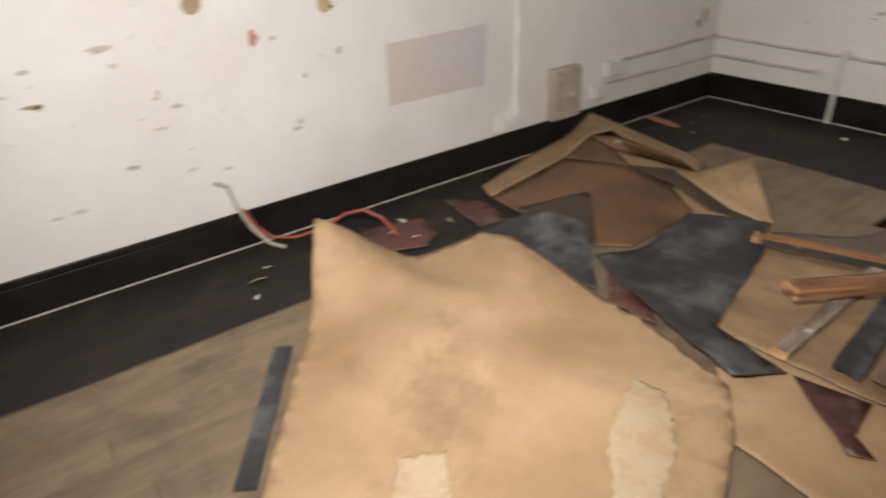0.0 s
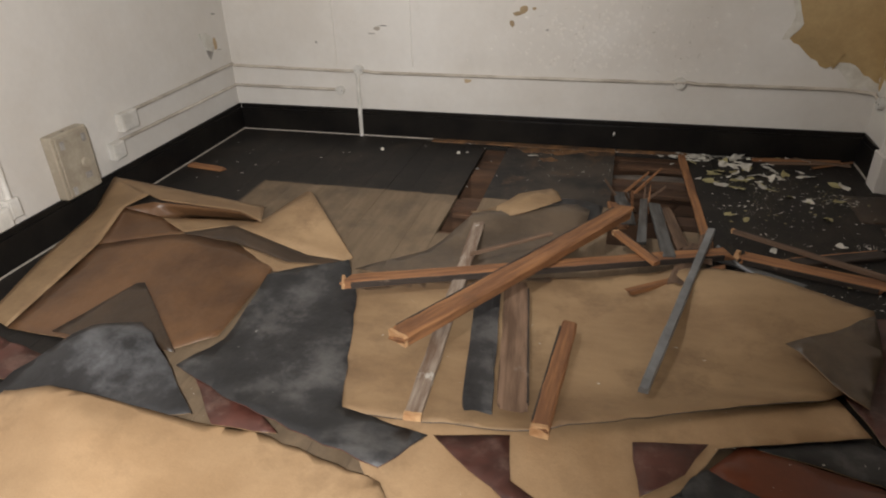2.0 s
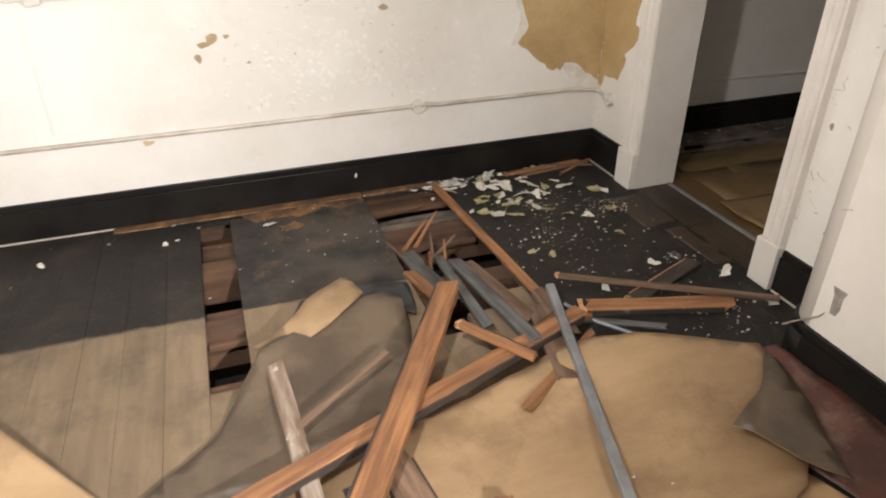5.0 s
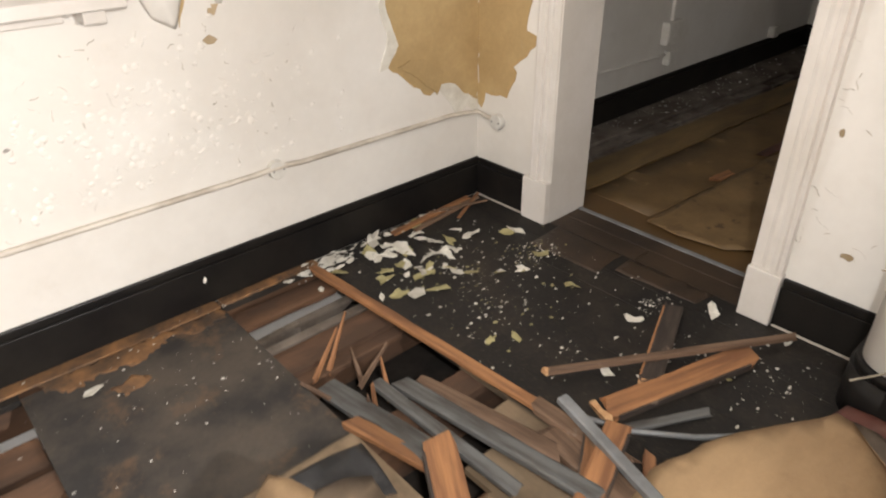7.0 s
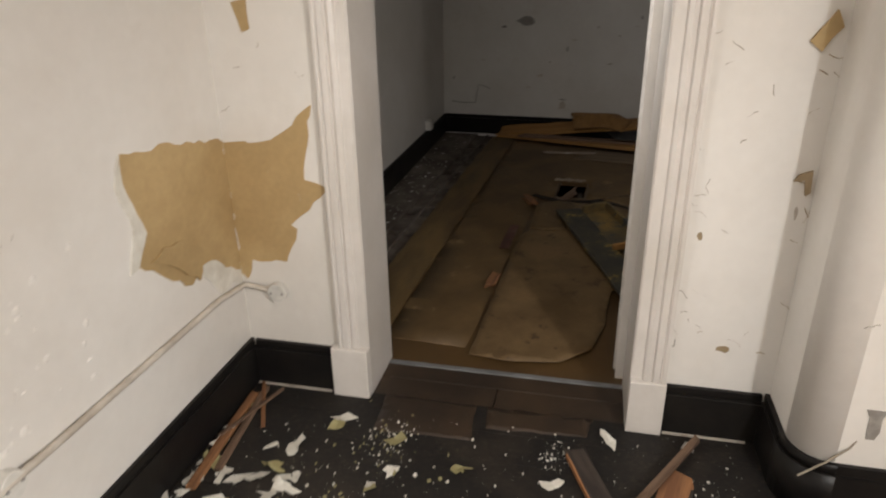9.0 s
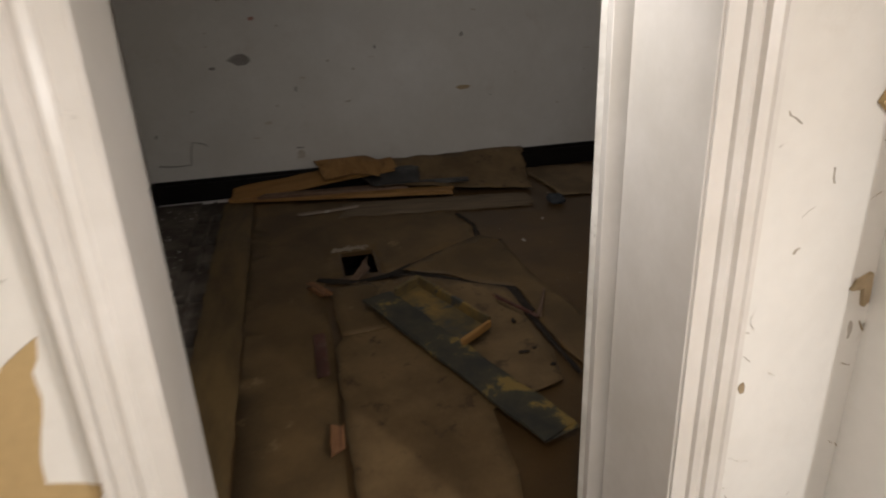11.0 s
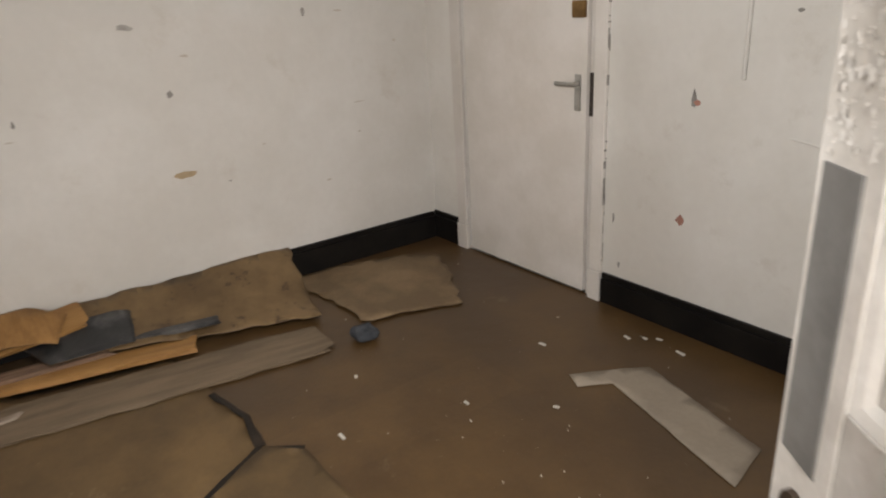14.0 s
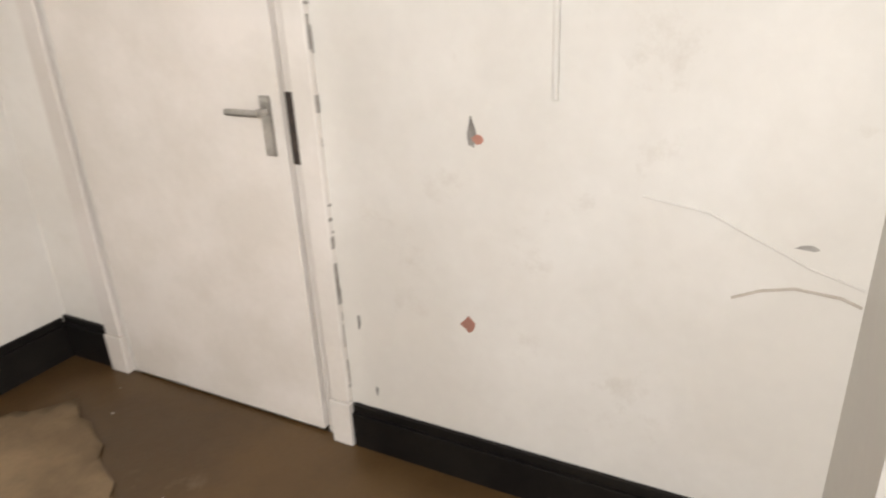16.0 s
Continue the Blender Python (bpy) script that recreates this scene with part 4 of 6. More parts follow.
# ---- first room: broken timber ----
G = "broken timber on the lino"
S = [
    ("A", (-1.17, 2.59, 0.072), (0.33, 3.16, 0.058), 0.07, 0.028, M_WOOD, "long orange split timber batten"),
    ("B", (-0.82, 2.23, 0.105), (-0.10, 3.40, 0.10), 0.085, 0.04, M_WOOD, "thick orange split timber lying across the pile"),
    ("C", (-0.69, 1.94, 0.045), (-0.76, 3.24, 0.06), 0.055, 0.02, M_WHITEW, "grey-white painted timber strip"),
    ("D", (-0.51, 2.03, 0.046), (-0.60, 2.66, 0.046), 0.095, 0.014, M_SLATE, "short black-painted board on the lino"),
    ("E", (-0.40, 2.04, 0.046), (-0.50, 2.74, 0.046), 0.095, 0.022, M_OLDWOOD, "short brown weathered board"),
    ("F", (-0.305, 1.96, 0.042), (-0.27, 2.50, 0.046), 0.055, 0.035, M_WOOD, "short split timber with a pale broken end"),
    ("H", (-0.07, 2.79, 0.046), (0.31, 3.05, 0.05), 0.032, 0.02, M_WOOD, "thin orange timber splinter"),
    ("I", (0.39, 3.46, 0.026), (1.11, 3.02, 0.03), 0.022, 0.018, M_OLDWOOD, "long thin brown lath"),
    ("J", (0.40, 3.25, 0.002), (0.93, 3.09, 0.002), 0.085, 0.024, M_WOOD, "orange timber length split along its edge"),
    ("K", (0.60, 3.23, 0.004), (1.02, 3.40, 0.001), 0.065, 0.018, M_DARKSIDE, "dark-faced timber offcut with an orange split side"),
    ("U", (-2.72, 3.82, 0.001), (-2.47, 3.78, 0.001), 0.045, 0.018, M_WOOD, "small orange offcut on the stained boards"),
    ("V", (-0.73, 2.92, 0.075), (-0.41, 3.13, 0.10), 0.018, 0.012, M_OLDWOOD, "pale thin broken lath"),
    ("M", (-0.12, 3.90, -0.02), (-0.08, 3.42, 0.03), 0.075, 0.02, M_GREYW, "grey-painted broken board in the hole"),
    ("M2", (-0.16, 3.72, 0.0), (-0.10, 3.38, 0.03), 0.05, 0.02, M_WOOD, "orange splintered offcut at the hole"),
    ("N", (0.00, 3.80, -0.01), (-0.02, 3.20, 0.05), 0.04, 0.02, M_GREYW, "grey-painted lath across the hole"),
    ("O", (0.05, 3.74, 0.0), (0.09, 3.05, 0.075), 0.055, 0.02, M_GREYW, "long grey-painted board across the hole"),
    ("O2", (0.10, 3.72, -0.01), (0.16, 3.22, 0.03), 0.06, 0.018, M_OLDWOOD, "brown broken board across the hole"),
    ("Q", (-0.13, 3.19, 0.10), (0.04, 2.94, 0.10), 0.035, 0.018, M_WOOD, "orange splinter with a ragged end"),
    ("R", (0.28, 3.20, 0.04), (0.06, 3.06, 0.075), 0.05, 0.018, M_WOOD, "short orange splinter across the battens"),
    ("R2", (0.22, 3.30, 0.02), (0.12, 2.86, 0.06), 0.085, 0.02, M_OLDWOOD, "brown-grey offcut under the battens"),
    ("X1", (0.62, 4.50, 0.003), (1.08, 4.535, 0.003), 0.03, 0.014, M_WOOD, "reddish lath lying along the skirting"),
    ("X2", (0.70, 4.46, 0.003), (1.13, 4.51, 0.004), 0.022, 0.012, M_OLDWOOD, "brown lath lying along the skirting"),
    ("X3", (0.92, 4.42, 0.003), (1.15, 4.53, 0.012), 0.014, 0.008, M_WOOD, "thin reddish splinter in the corner"),
    ("X4", (0.84, 4.53, 0.016), (1.12, 4.44, 0.016), 0.012, 0.008, M_OLDWOOD, "thin brown splinter lying over the laths"),
    ("Y1", (0.30, 3.22, 0.004), (0.62, 3.05, 0.004), 0.03, 0.01, M_GREYW, "grey lath on the black floor"),
]
for k, (_, a, b, w, h, m, lab) in enumerate(S):
    stick("timber", a, b, w, h, m, lab, seed=40 + k, jag=min(0.04, w * 0.4), group=G, ends=_ in tuple("ABCFIJKQ"), edge={"A": -1, "B": 1, "E": -1, "F": 1, "J": -1, "K": 1, "M2": 1, "R": -1, "Q": 1}.get(_, 0))
stick("metal_strip", (-0.012, 2.20, 0.05), (0.275, 3.31, 0.09), 0.032, 0.022, M_STEEL, "straight grey metal strip laid over the pile", "metal strip", seed=70, jag=0.002)
tube("metal_strip", [(0.30, 3.24, 0.06), (0.38, 3.14, 0.03), (0.50, 3.02, 0.014), (0.62, 2.92, 0.012), (0.72, 2.86, 0.012)], 0.008, M_STEEL, "bent grey metal strip across the floor", "metal strip")
tube("wire", [(0.885, 2.80, 0.13), (0.882, 2.74, 0.19), (0.892, 2.69, 0.235), (0.903, 2.665, 0.28)], 0.003, M_BEIGE, "thin grey wire hooked over the skirting", "wire")
patch("paper_tab", "x", BX, [(2.66, 0.27), (2.675, 0.36), (2.625, 0.36), (2.64, 0.27)], M_SOOT, wall_breast, 71, 0.003)
rnd = random.Random(11)
for k in range(9):
    x, y = rnd.uniform(-0.12, 0.12), rnd.uniform(3.72, 4.0)
    stick("splinter", (x, y, -0.06), (x + rnd.uniform(-0.14, 0.14), y + rnd.uniform(-0.10, 0.12), rnd.uniform(0.0, 0.10)), 0.018, 0.012, M_WOOD if k % 2 else M_OLDWOOD,
          "sharp upright wood splinter in the floor hole", "splinter", seed=90 + k, jag=0.01, taper=0.8, group="splinters in the hole")
stick("floor_edge", (-1.35, 4.532, 0.0005), (-0.18, 4.530, 0.0005), 0.055, 0.006, M_STRIPW, "worn brown board edge along the skirting, dusted with plaster", "timber", seed=112, jag=0.01)
stick("floor_edge", (-0.16, 4.530, 0.0005), (0.24, 4.532, 0.0005), 0.05, 0.007, M_STRIPW, "worn brown board edge behind the hole", "timber", seed=113, jag=0.01)
stick("floor_edge", (0.215, 4.50, -0.006), (0.275, 3.34, 0.012), 0.04, 0.018, M_WOOD, "splintered orange board edge along the hole", "timber", seed=110, jag=0.03)
stick("floor_edge", (0.27, 3.40, 0.014), (0.235, 3.06, 0.06), 0.055, 0.02, M_OLDWOOD, "broken brown board end beside the hole", "timber", seed=111, jag=0.03)


# ---- first room: things on the walls ----
tube("conduit", [(W1 + 0.012, N1 - 0.012, 0.445), (-1.95, N1 - 0.012, 0.43), (-1.88, N1 - 0.02, 0.435), (-1.80, N1 - 0.02, 0.435), (-1.74, N1 - 0.012, 0.425), (0.06, N1 - 0.012, 0.425),
                 (0.12, N1 - 0.022, 0.432), (0.20, N1 - 0.022, 0.432), (0.26, N1 - 0.012, 0.422), (1.02, N1 - 0.012, 0.42), (E1 - 0.02, N1 - 0.02, 0.405), (E1 - 0.012, 4.46, 0.385)],
     0.010, M_COND, "thin surface conduit painted over with the wall", "conduit")
tube("conduit", [(W1 + 0.012, 3.50, 0.445), (W1 + 0.012, N1 - 0.014, 0.455)], 0.010, M_COND, "thin surface conduit painted over with the wall", "conduit")
tube("conduit", [(W1 + 0.012, 3.33, 0.32), (W1 + 0.012, N1 - 0.014, 0.31), (-2.02, N1 - 0.012, 0.305)], 0.010, M_COND, "thin surface conduit painted over with the wall", "conduit")
tube("conduit", [(-1.85, N1 - 0.03, 0.42), (-1.852, N1 - 0.034, 0.2), (-1.855, N1 - 0.036, 0.0)], 0.014, M_PLASTIC, "white conduit dropping from junction box to floor", "conduit")
tube("conduit", [(W1 + 0.016, 2.60, 0.30), (W1 + 0.016, 2.62, 1.1), (W1 + 0.016, 2.63, TOP)], 0.014, M_PLASTIC, "white vertical surface conduit", "conduit")


for x in (-2.0, -1.48):
    tube("conduit", [(x, N1 - 0.003, 0.47), (x + 0.01, N1 - 0.003, TOP)], 0.006, M_WALL, "old thin conduit buried under wall paint", "conduit")


def round_box(name, at, axis, r, lab):
    bm = bmesh.new()
    rot = Matrix.Rotation(math.pi / 2, 4, "X" if axis == "y" else "Y")
    bmesh.ops.create_cone(bm, cap_ends=True, segments=24, radius1=r, radius2=r, depth=0.03, matrix=Matrix.Translation(at) @ rot)
    bmesh.ops.bevel(bm, geom=[e for e in bm.edges if not e.smooth or len({f.normal.to_tuple(1) for f in e.link_faces}) > 1 and e.calc_length() < r], offset=0.002, segments=1, affect="EDGES")
    ob = tagged(part(name, bm, M_PLASTIC), lab, "junction box")
    off = Vector((0, -0.0165, 0)) if axis == "y" else Vector((-0.0165, 0, 0))
    for s in (-1, 1):
        b2 = bmesh.new()
        d = Vector((s * r * 0.6, 0, 0)) if axis == "y" else Vector((0, s * r * 0.6, 0))
        bmesh.ops.create_cone(b2, cap_ends=True, segments=10, radius1=0.004, radius2=0.004, depth=0.003, matrix=Matrix.Translation(Vector(at) + off + d) @ rot)
        part("screw", b2, M_SOOT, ob, "dark screw head")


round_box("junction_box", (-1.845, N1 - 0.015, 0.44), "y", 0.034, "round white junction box on the conduit")
round_box("junction_box", (-1.99, N1 - 0.015, 0.303), "y", 0.03, "small round white junction box at a conduit end")
round_box("junction_box", (0.155, N1 - 0.015, 0.425), "y", 0.034, "round white junction box on the conduit")
round_box("junction_box", (E1 - 0.015, 4.44, 0.385), "x", 0.034, "round white junction box beside the torn paper")
for nm, a, lab in (("wall_socket", (W1, W1 + 0.045, 3.37, 3.50, 0.36, 0.46), "white plastic socket box on the wall"),
                   ("wall_socket", (W1, W1 + 0.045, 3.26, 3.35, 0.24, 0.33), "small white plastic cable box on the wall"),
                   ("wall_socket", (W1, W1 + 0.05, 2.46, 2.56, 0.20, 0.29), "small white plastic cable box on the wall"),
                   ("wall_socket", (W1, W1 + 0.04, 2.565, 2.63, 0.22, 0.31), "worn grey cable box below the conduit")):
    ob = tagged(part(nm, box(*a, 0.005), M_PLASTIC), lab, "socket box")
    part("cover", box(a[1], a[1] + 0.004, a[2] + 0.008, a[3] - 0.008, a[4] + 0.008, a[5] - 0.008, 0.002), M_PLASTIC, ob)
fb = tagged(part("fuse_box", box(W1, W1 + 0.06, 2.87, 3.10, 0.18, 0.50, 0.008), M_BEIGE), "beige metal fuse box, lid stained, on the wall", "fuse box")
part("lid", box(W1 + 0.0602, W1 + 0.075, 2.88, 3.09, 0.19, 0.49, 0.006), M_BEIGE, fb)
for y, z in ((2.91, 0.45), (2.91, 0.22), (3.05, 0.45)):
    part("hinge", box(W1 + 0.0752, W1 + 0.081, y - 0.012, y + 0.012, z - 0.02, z + 0.02, 0.002), M_SOOT, fb, "dark hinge plate")
bm = bmesh.new()
bmesh.ops.create_cone(bm, cap_ends=True, segments=16, radius1=0.025, radius2=0.022, depth=0.012, matrix=Matrix.Translation((W1 + 0.081, 3.02, 0.33)) @ Matrix.Rotation(math.pi / 2, 4, "Y"))
part("knob", bm, M_BEIGE, fb)
part("slot", box(W1 + 0.0752, W1 + 0.079, 3.0, 3.04, 0.25, 0.28), M_SOOT, fb, "dark key slot")

# torn paper across the north-east corner
patch("torn_paper", "y", N1, [(0.71, 0.995), (0.695, 0.92), (0.75, 0.765), (0.69, 0.69), (0.79, 0.61), (0.905, 0.53), (0.96, 0.565), (1.05, 0.55), (1.10, 0.50), (1.186, 0.455), (1.186, 0.91), (1.0, 0.955)], M_PAPER, wall_north, 3, 0.003, -1, 0.008)
patch("torn_paper", "x", E1, [(4.577, 0.44), (4.555, 0.42), (4.53, 0.495), (4.40, 0.497), (4.35, 0.62), (4.37, 0.635), (4.30, 0.69), (4.226, 0.769), (4.307, 0.795), (4.26, 1.037), (4.33, 0.97), (4.41, 0.92), (4.577, 0.905)], M_PAPER, wall_east, 4, 0.003, -1, 0.008)
patch("torn_paper", "y", N1 - 0.004, [(0.735, 0.68), (0.86, 0.6), (0.94, 0.53), (0.98, 0.62), (0.90, 0.68), (0.80, 0.70)], M_PAPER, wall_north, 5, 0.006, -1, 0.006)
patch("peeled_edge", "y", N1, [(0.70, 0.995), (0.665, 0.92), (0.70, 0.80), (0.655, 0.68), (0.69, 0.685), (0.748, 0.765), (0.694, 0.92)], M_FLAKE, wall_north, 8, 0.005, -1, 0.004)
patch("peeled_edge", "y", N1, [(0.95, 0.55), (1.0, 0.60), (1.10, 0.53), (1.186, 0.47), (1.186, 0.40), (1.12, 0.44), (1.06, 0.40), (1.02, 0.47)], M_FLAKE, wall_north, 9, 0.0025, -1, 0.006)
patch("torn_paper", "x", E1, [(2.90, 1.235), (2.85, 1.31), (2.83, 1.27), (2.87, 1.21)], M_PAPER, wall_east, 10, 0.012, -1, 0.004)
patch("torn_paper", "x", E1, [(2.873, 0.87), (2.86, 0.89), (2.83, 0.902), (2.826, 0.84), (2.838, 0.83), (2.845, 0.872)], M_SCAR, wall_east, 11, 0.010, -1, 0.003)
patch("torn_paper", "x", E1, [(4.46, 1.245), (4.485, 1.33), (4.435, 1.34), (4.435, 1.255)], M_PAPER, wall_east, 12, 0.003, -1, 0.004)
patch("faded_patch", "x", W1, [(1.75, 0.82), (2.40, 0.83), (2.38, 0.50), (1.745, 0.51)], M_FADED, wall_west, 6, 0.002, 1, 0.003)
rnd = random.Random(21)
W_MARKS = [(0.85, 1.12, 0.14, 0.09, M_SCAR), (1.45, 1.05, 0.10, 0.12, M_SCAR), (1.08, 0.95, 0.06, 0.07, M_PINK), (0.19, 0.83, 0.10, 0.02, M_SCAR), (0.47, 1.0, 0.12, 0.04, M_SMUDGE), (0.5, 0.93, 0.06, 0.03, M_SMUDGE),
           (1.49, 0.83, 0.05, 0.04, M_SMUDGE), (0.64, 0.79, 0.02, 0.05, M_SMUDGE), (1.25, 0.54, 0.04, 0.03, M_SMUDGE), (0.47, 0.51, 0.06, 0.03, M_SMUDGE), (1.3, 0.75, 0.03, 0.04, M_SMUDGE), (4.42, 0.62, 0.05, 0.09, M_SCAR)]
W_MARKS += [(rnd.uniform(-0.2, 1.62), rnd.uniform(0.35, 1.12), rnd.uniform(0.015, 0.07), rnd.uniform(0.012, 0.03), M_SMUDGE) for _ in range(18)]
for k, (u, v, w, h, m) in enumerate(W_MARKS):
    patch("paint_scar", "x", W1, blot(u, v, w, h, 200 + k), m, wall_west, 200 + k, 0.0016, 1)
patch("peeled_edge", "x", W1, [(4.26, 0.71), (4.33, 0.70), (4.385, 0.66), (4.36, 0.58), (4.31, 0.60)], M_FLAKE, wall_west, 240, 0.014, 1, 0.004)
patch("paint_scar", "x", W1, [(4.31, 0.60), (4.385, 0.655), (4.39, 0.58), (4.34, 0.53)], M_SOOT, wall_west, 241, 0.004, 1, 0.005)
for z in (0.80, 0.575):
    tube("nail", [(W1 + 0.001, 4.44, z), (W1 + 0.03, 4.43, z + 0.004)], 0.004, M_SOOT, "rusty nail sticking out of the plaster", "nail")
N_MARKS = [(-0.77, 0.825, 0.05, 0.05, M_SCAR), (-0.81, 0.80, 0.06, 0.03, M_SCAR), (-0.84, 0.745, 0.04, 0.05, M_SCAR), (-0.71, 0.83, 0.03, 0.025, M_SCAR), (-1.70, 0.70, 0.05, 0.03, M_SMUDGE), (-1.66, 0.72, 0.08, 0.008, M_SOOT), (-1.74, 0.67, 0.05, 0.008, M_SOOT), (-1.12, 0.39, 0.06, 0.03, M_SCAR), (-0.0, 0.905, 0.055, 0.035, M_SCAR),
           (-2.13, 0.61, 0.02, 0.02, M_SOOT), (-0.63, 0.71, 0.02, 0.015, M_SOOT), (0.02, 0.99, 0.03, 0.03, M_SCAR), (-0.19, 0.10, 0.018, 0.03, M_FLAKE)]
for k, (u, v, w, h, m) in enumerate(N_MARKS):
    patch("paint_scar", "y", N1 - (T if m is M_FLAKE else 0), blot(u, v, w, h, 230 + k), m, wall_north, 230 + k, 0.0016, -1)
E_MARKS = [(2.975, 0.325, 0.05, 0.03, M_SCAR), (3.09, 0.69, 0.02, 0.03, M_SCAR), (2.85, 0.78, 0.01, 0.05, M_SMUDGE)]
for k, (u, v, w, h, m) in enumerate(E_MARKS):
    patch("paint_scar", "x", E1, blot(u, v, w, h, 250 + k), m, wall_east, 250 + k, 0.0016, -1)


def curls(name, axis, at, face, spans, count, seed, parent, mat, size=0.05):
    """Curled paint cracks: thin lips that stand off the wall along short crooked lines."""
    r = random.Random(seed)
    bm = bmesh.new()
    for _ in range(count):
        u, v = r.uniform(*spans[0]), r.uniform(*spans[1])
        a = r.uniform(0, 6.28)
        prev = None
        for k in range(r.randint(3, 6)):
            w, d = r.uniform(0.0008, 0.003), r.uniform(0.001, 0.004) * face
            p = [(u, v, at), (u + w * math.sin(a), v - w * math.cos(a), at + d)]
            cur = [bm.verts.new((q[2], q[0], q[1]) if axis == "x" else (q[0], q[2], q[1])) for q in p]
            if prev:
                bm.faces.new((prev[0], prev[1], cur[1], cur[0]))
            prev = cur
            a += r.uniform(-0.9, 0.9)
            u, v = u + size * 0.3 * math.cos(a), v + size * 0.3 * math.sin(a)
    tagged(part(name, bm, mat, parent), kind="stuff")


curls("paint_crack", "x", E1, -1, ((2.92, 3.13), (0.25, 1.35)), 9, 31, wall_east, M_SMUDGE, 0.035)
curls("paint_crack", "x", E1, -1, ((4.3, 4.55), (0.55, 1.35)), 6, 32, wall_east, M_SMUDGE, 0.035)
curls("paint_crack", "y", N1, -1, ((-0.95, 0.25), (0.45, 0.95)), 60, 33, wall_north, M_WALL, 0.03)
curls("paint_crack", "x", BX, -1, ((2.0, 2.75), (0.2, 1.2)), 8, 34, wall_breast, M_SMUDGE, 0.03)
curls("paint_crack", "x", W1, 1, ((-0.2, 1.6), (0.3, 1.15)), 24, 35, wall_west, M_SMUDGE, 0.035)
bm = bmesh.new()
for k in range(300):
    u, v, s = rnd.gauss(-0.2, 0.30), rnd.gauss(0.66, 0.14), rnd.uniform(0.003, 0.012)
    if v < 0.47 or v > 0.98:
        continue
    bmesh.ops.create_icosphere(bm, subdivisions=1, radius=s, matrix=Matrix.Translation((u, N1, v)) @ Matrix.Diagonal((1.3, 0.35, rnd.uniform(0.6, 1.6), 1)))
tagged(part("paint_blister", bm, M_WALL, wall_north), kind="stuff")
def peel(outline, depth, seed, mat):
    """A sheet of paint that has come off the wall and bellies out from it."""
    bm = bmesh.new()
    pts = ragged(outline, 0.02, 0.003, seed)
    cx, cz = sum(p.x for p in pts) / len(pts), sum(p.y for p in pts) / len(pts)
    rings = []
    for k in (1.0, 0.85, 0.6, 0.3):
        rings.append([bm.verts.new((cx + (p.x - cx) * k, N1 - 0.002 - depth * ((1 - k * k) + 0.55 * k * max(0.0, (p.x - cx) / 0.07)), cz + (p.y - cz) * k)) for p in pts])
    n = len(pts)
    for a, b in zip(rings, rings[1:]):
        for k in range(n):
            bm.faces.new((a[k], a[(k + 1) % n], b[(k + 1) % n], b[k])).smooth = True
    bm.faces.new(rings[-1]).smooth = True
    bmesh.ops.recalc_face_normals(bm, faces=bm.faces)
    ob = part("paint_flap", bm, mat, wall_north, "white paint peeling off the wall")
    ob.modifiers.new("thickness", "SOLIDIFY").thickness = 0.002


peel([(-0.20, 1.18), (-0.20, 1.086), (-0.161, 0.993), (-0.102, 0.956), (-0.072, 1.037), (-0.08, 1.134), (-0.11, 1.165)], 0.035, 260, M_WALL)
patch("torn_paper", "y", N1, [(-0.09, 1.15), (-0.055, 1.13), (-0.05, 1.04), (-0.085, 0.955), (-0.09, 1.03)], M_PAPER, wall_north, 262, 0.002, -1, 0.004)
peel([(0.007, 1.102), (0.02, 1.06), (0.032, 1.037), (0.045, 1.012), (0.058, 1.01), (0.082, 1.056), (0.05, 1.068)], 0.018, 261, M_WALL)
patch("paint_scar", "y", N1, [(0.025, 1.01), (0.05, 1.01), (0.03, 0.975)], M_SCAR, wall_north, 263, 0.0018, -1, 0.003)
curls("paint_crack", "y", N1, -1, ((-0.75, 0.35), (0.47, 0.95)), 46, 36, wall_north, M_SMUDGE, 0.02)
curls("paint_crack", "x", E1, -1, ((3.08, 3.145), (0.28, 1.3)), 14, 37, wall_east, M_SMUDGE, 0.035)
curls("paint_crack", "x", E1, -1, ((2.825, 2.87), (0.25, 1.3)), 10, 38, wall_east, M_SCAR, 0.045)

# ---- second room: loose boards and sheets ----
G2 = "boards in the second room"
sheet("hardboard_sheet", [(1.5, 4.235), (4.93, 4.27), (4.62, 2.98), (4.22, 2.94), (3.92, 2.915), (3.775, 2.93), (3.61, 3.215), (3.45, 3.46), (3.45, 3.555), (3.79, 3.56), (3.79, 3.76), (3.46, 3.76), (3.42, 3.86), (3.25, 3.88), (2.9, 3.86), (2.1, 3.88), (1.5, 3.89)],
      0.001, [], [M_HARD2, M_HARD], "dull brown hardboard sheet with stains on the floor", "hardboard sheet", seed=300, th=0.004, grid=0.12, wave=0.002, group=G2)
PALE = sheet("hardboard_sheet", [(1.44, 3.86), (2.62, 3.86), (2.69, 3.86), (2.77, 3.822), (2.97, 3.836), (3.25, 3.832), (3.33, 3.70), (3.28, 3.50), (3.315, 3.45), (3.25, 3.35), (3.13, 3.18), (3.02, 3.0), (2.84, 2.985), (2.74, 3.0), (2.44, 2.985), (2.22, 3.03), (2.12, 3.34), (1.78, 3.356), (1.59, 3.396), (1.47, 3.505), (1.43, 3.70)],
      0.020, [(1.7, 3.5, 1.5, 3.8, -0.012, 0.8), (3.25, 3.4, 3.05, 3.05, 0.016, 0.22)], [M_HARD, M_HARD], "pale brown hardboard sheet with a rounded corner and torn edge", "hardboard sheet", seed=301, th=0.005, wave=0.003, group=G2)
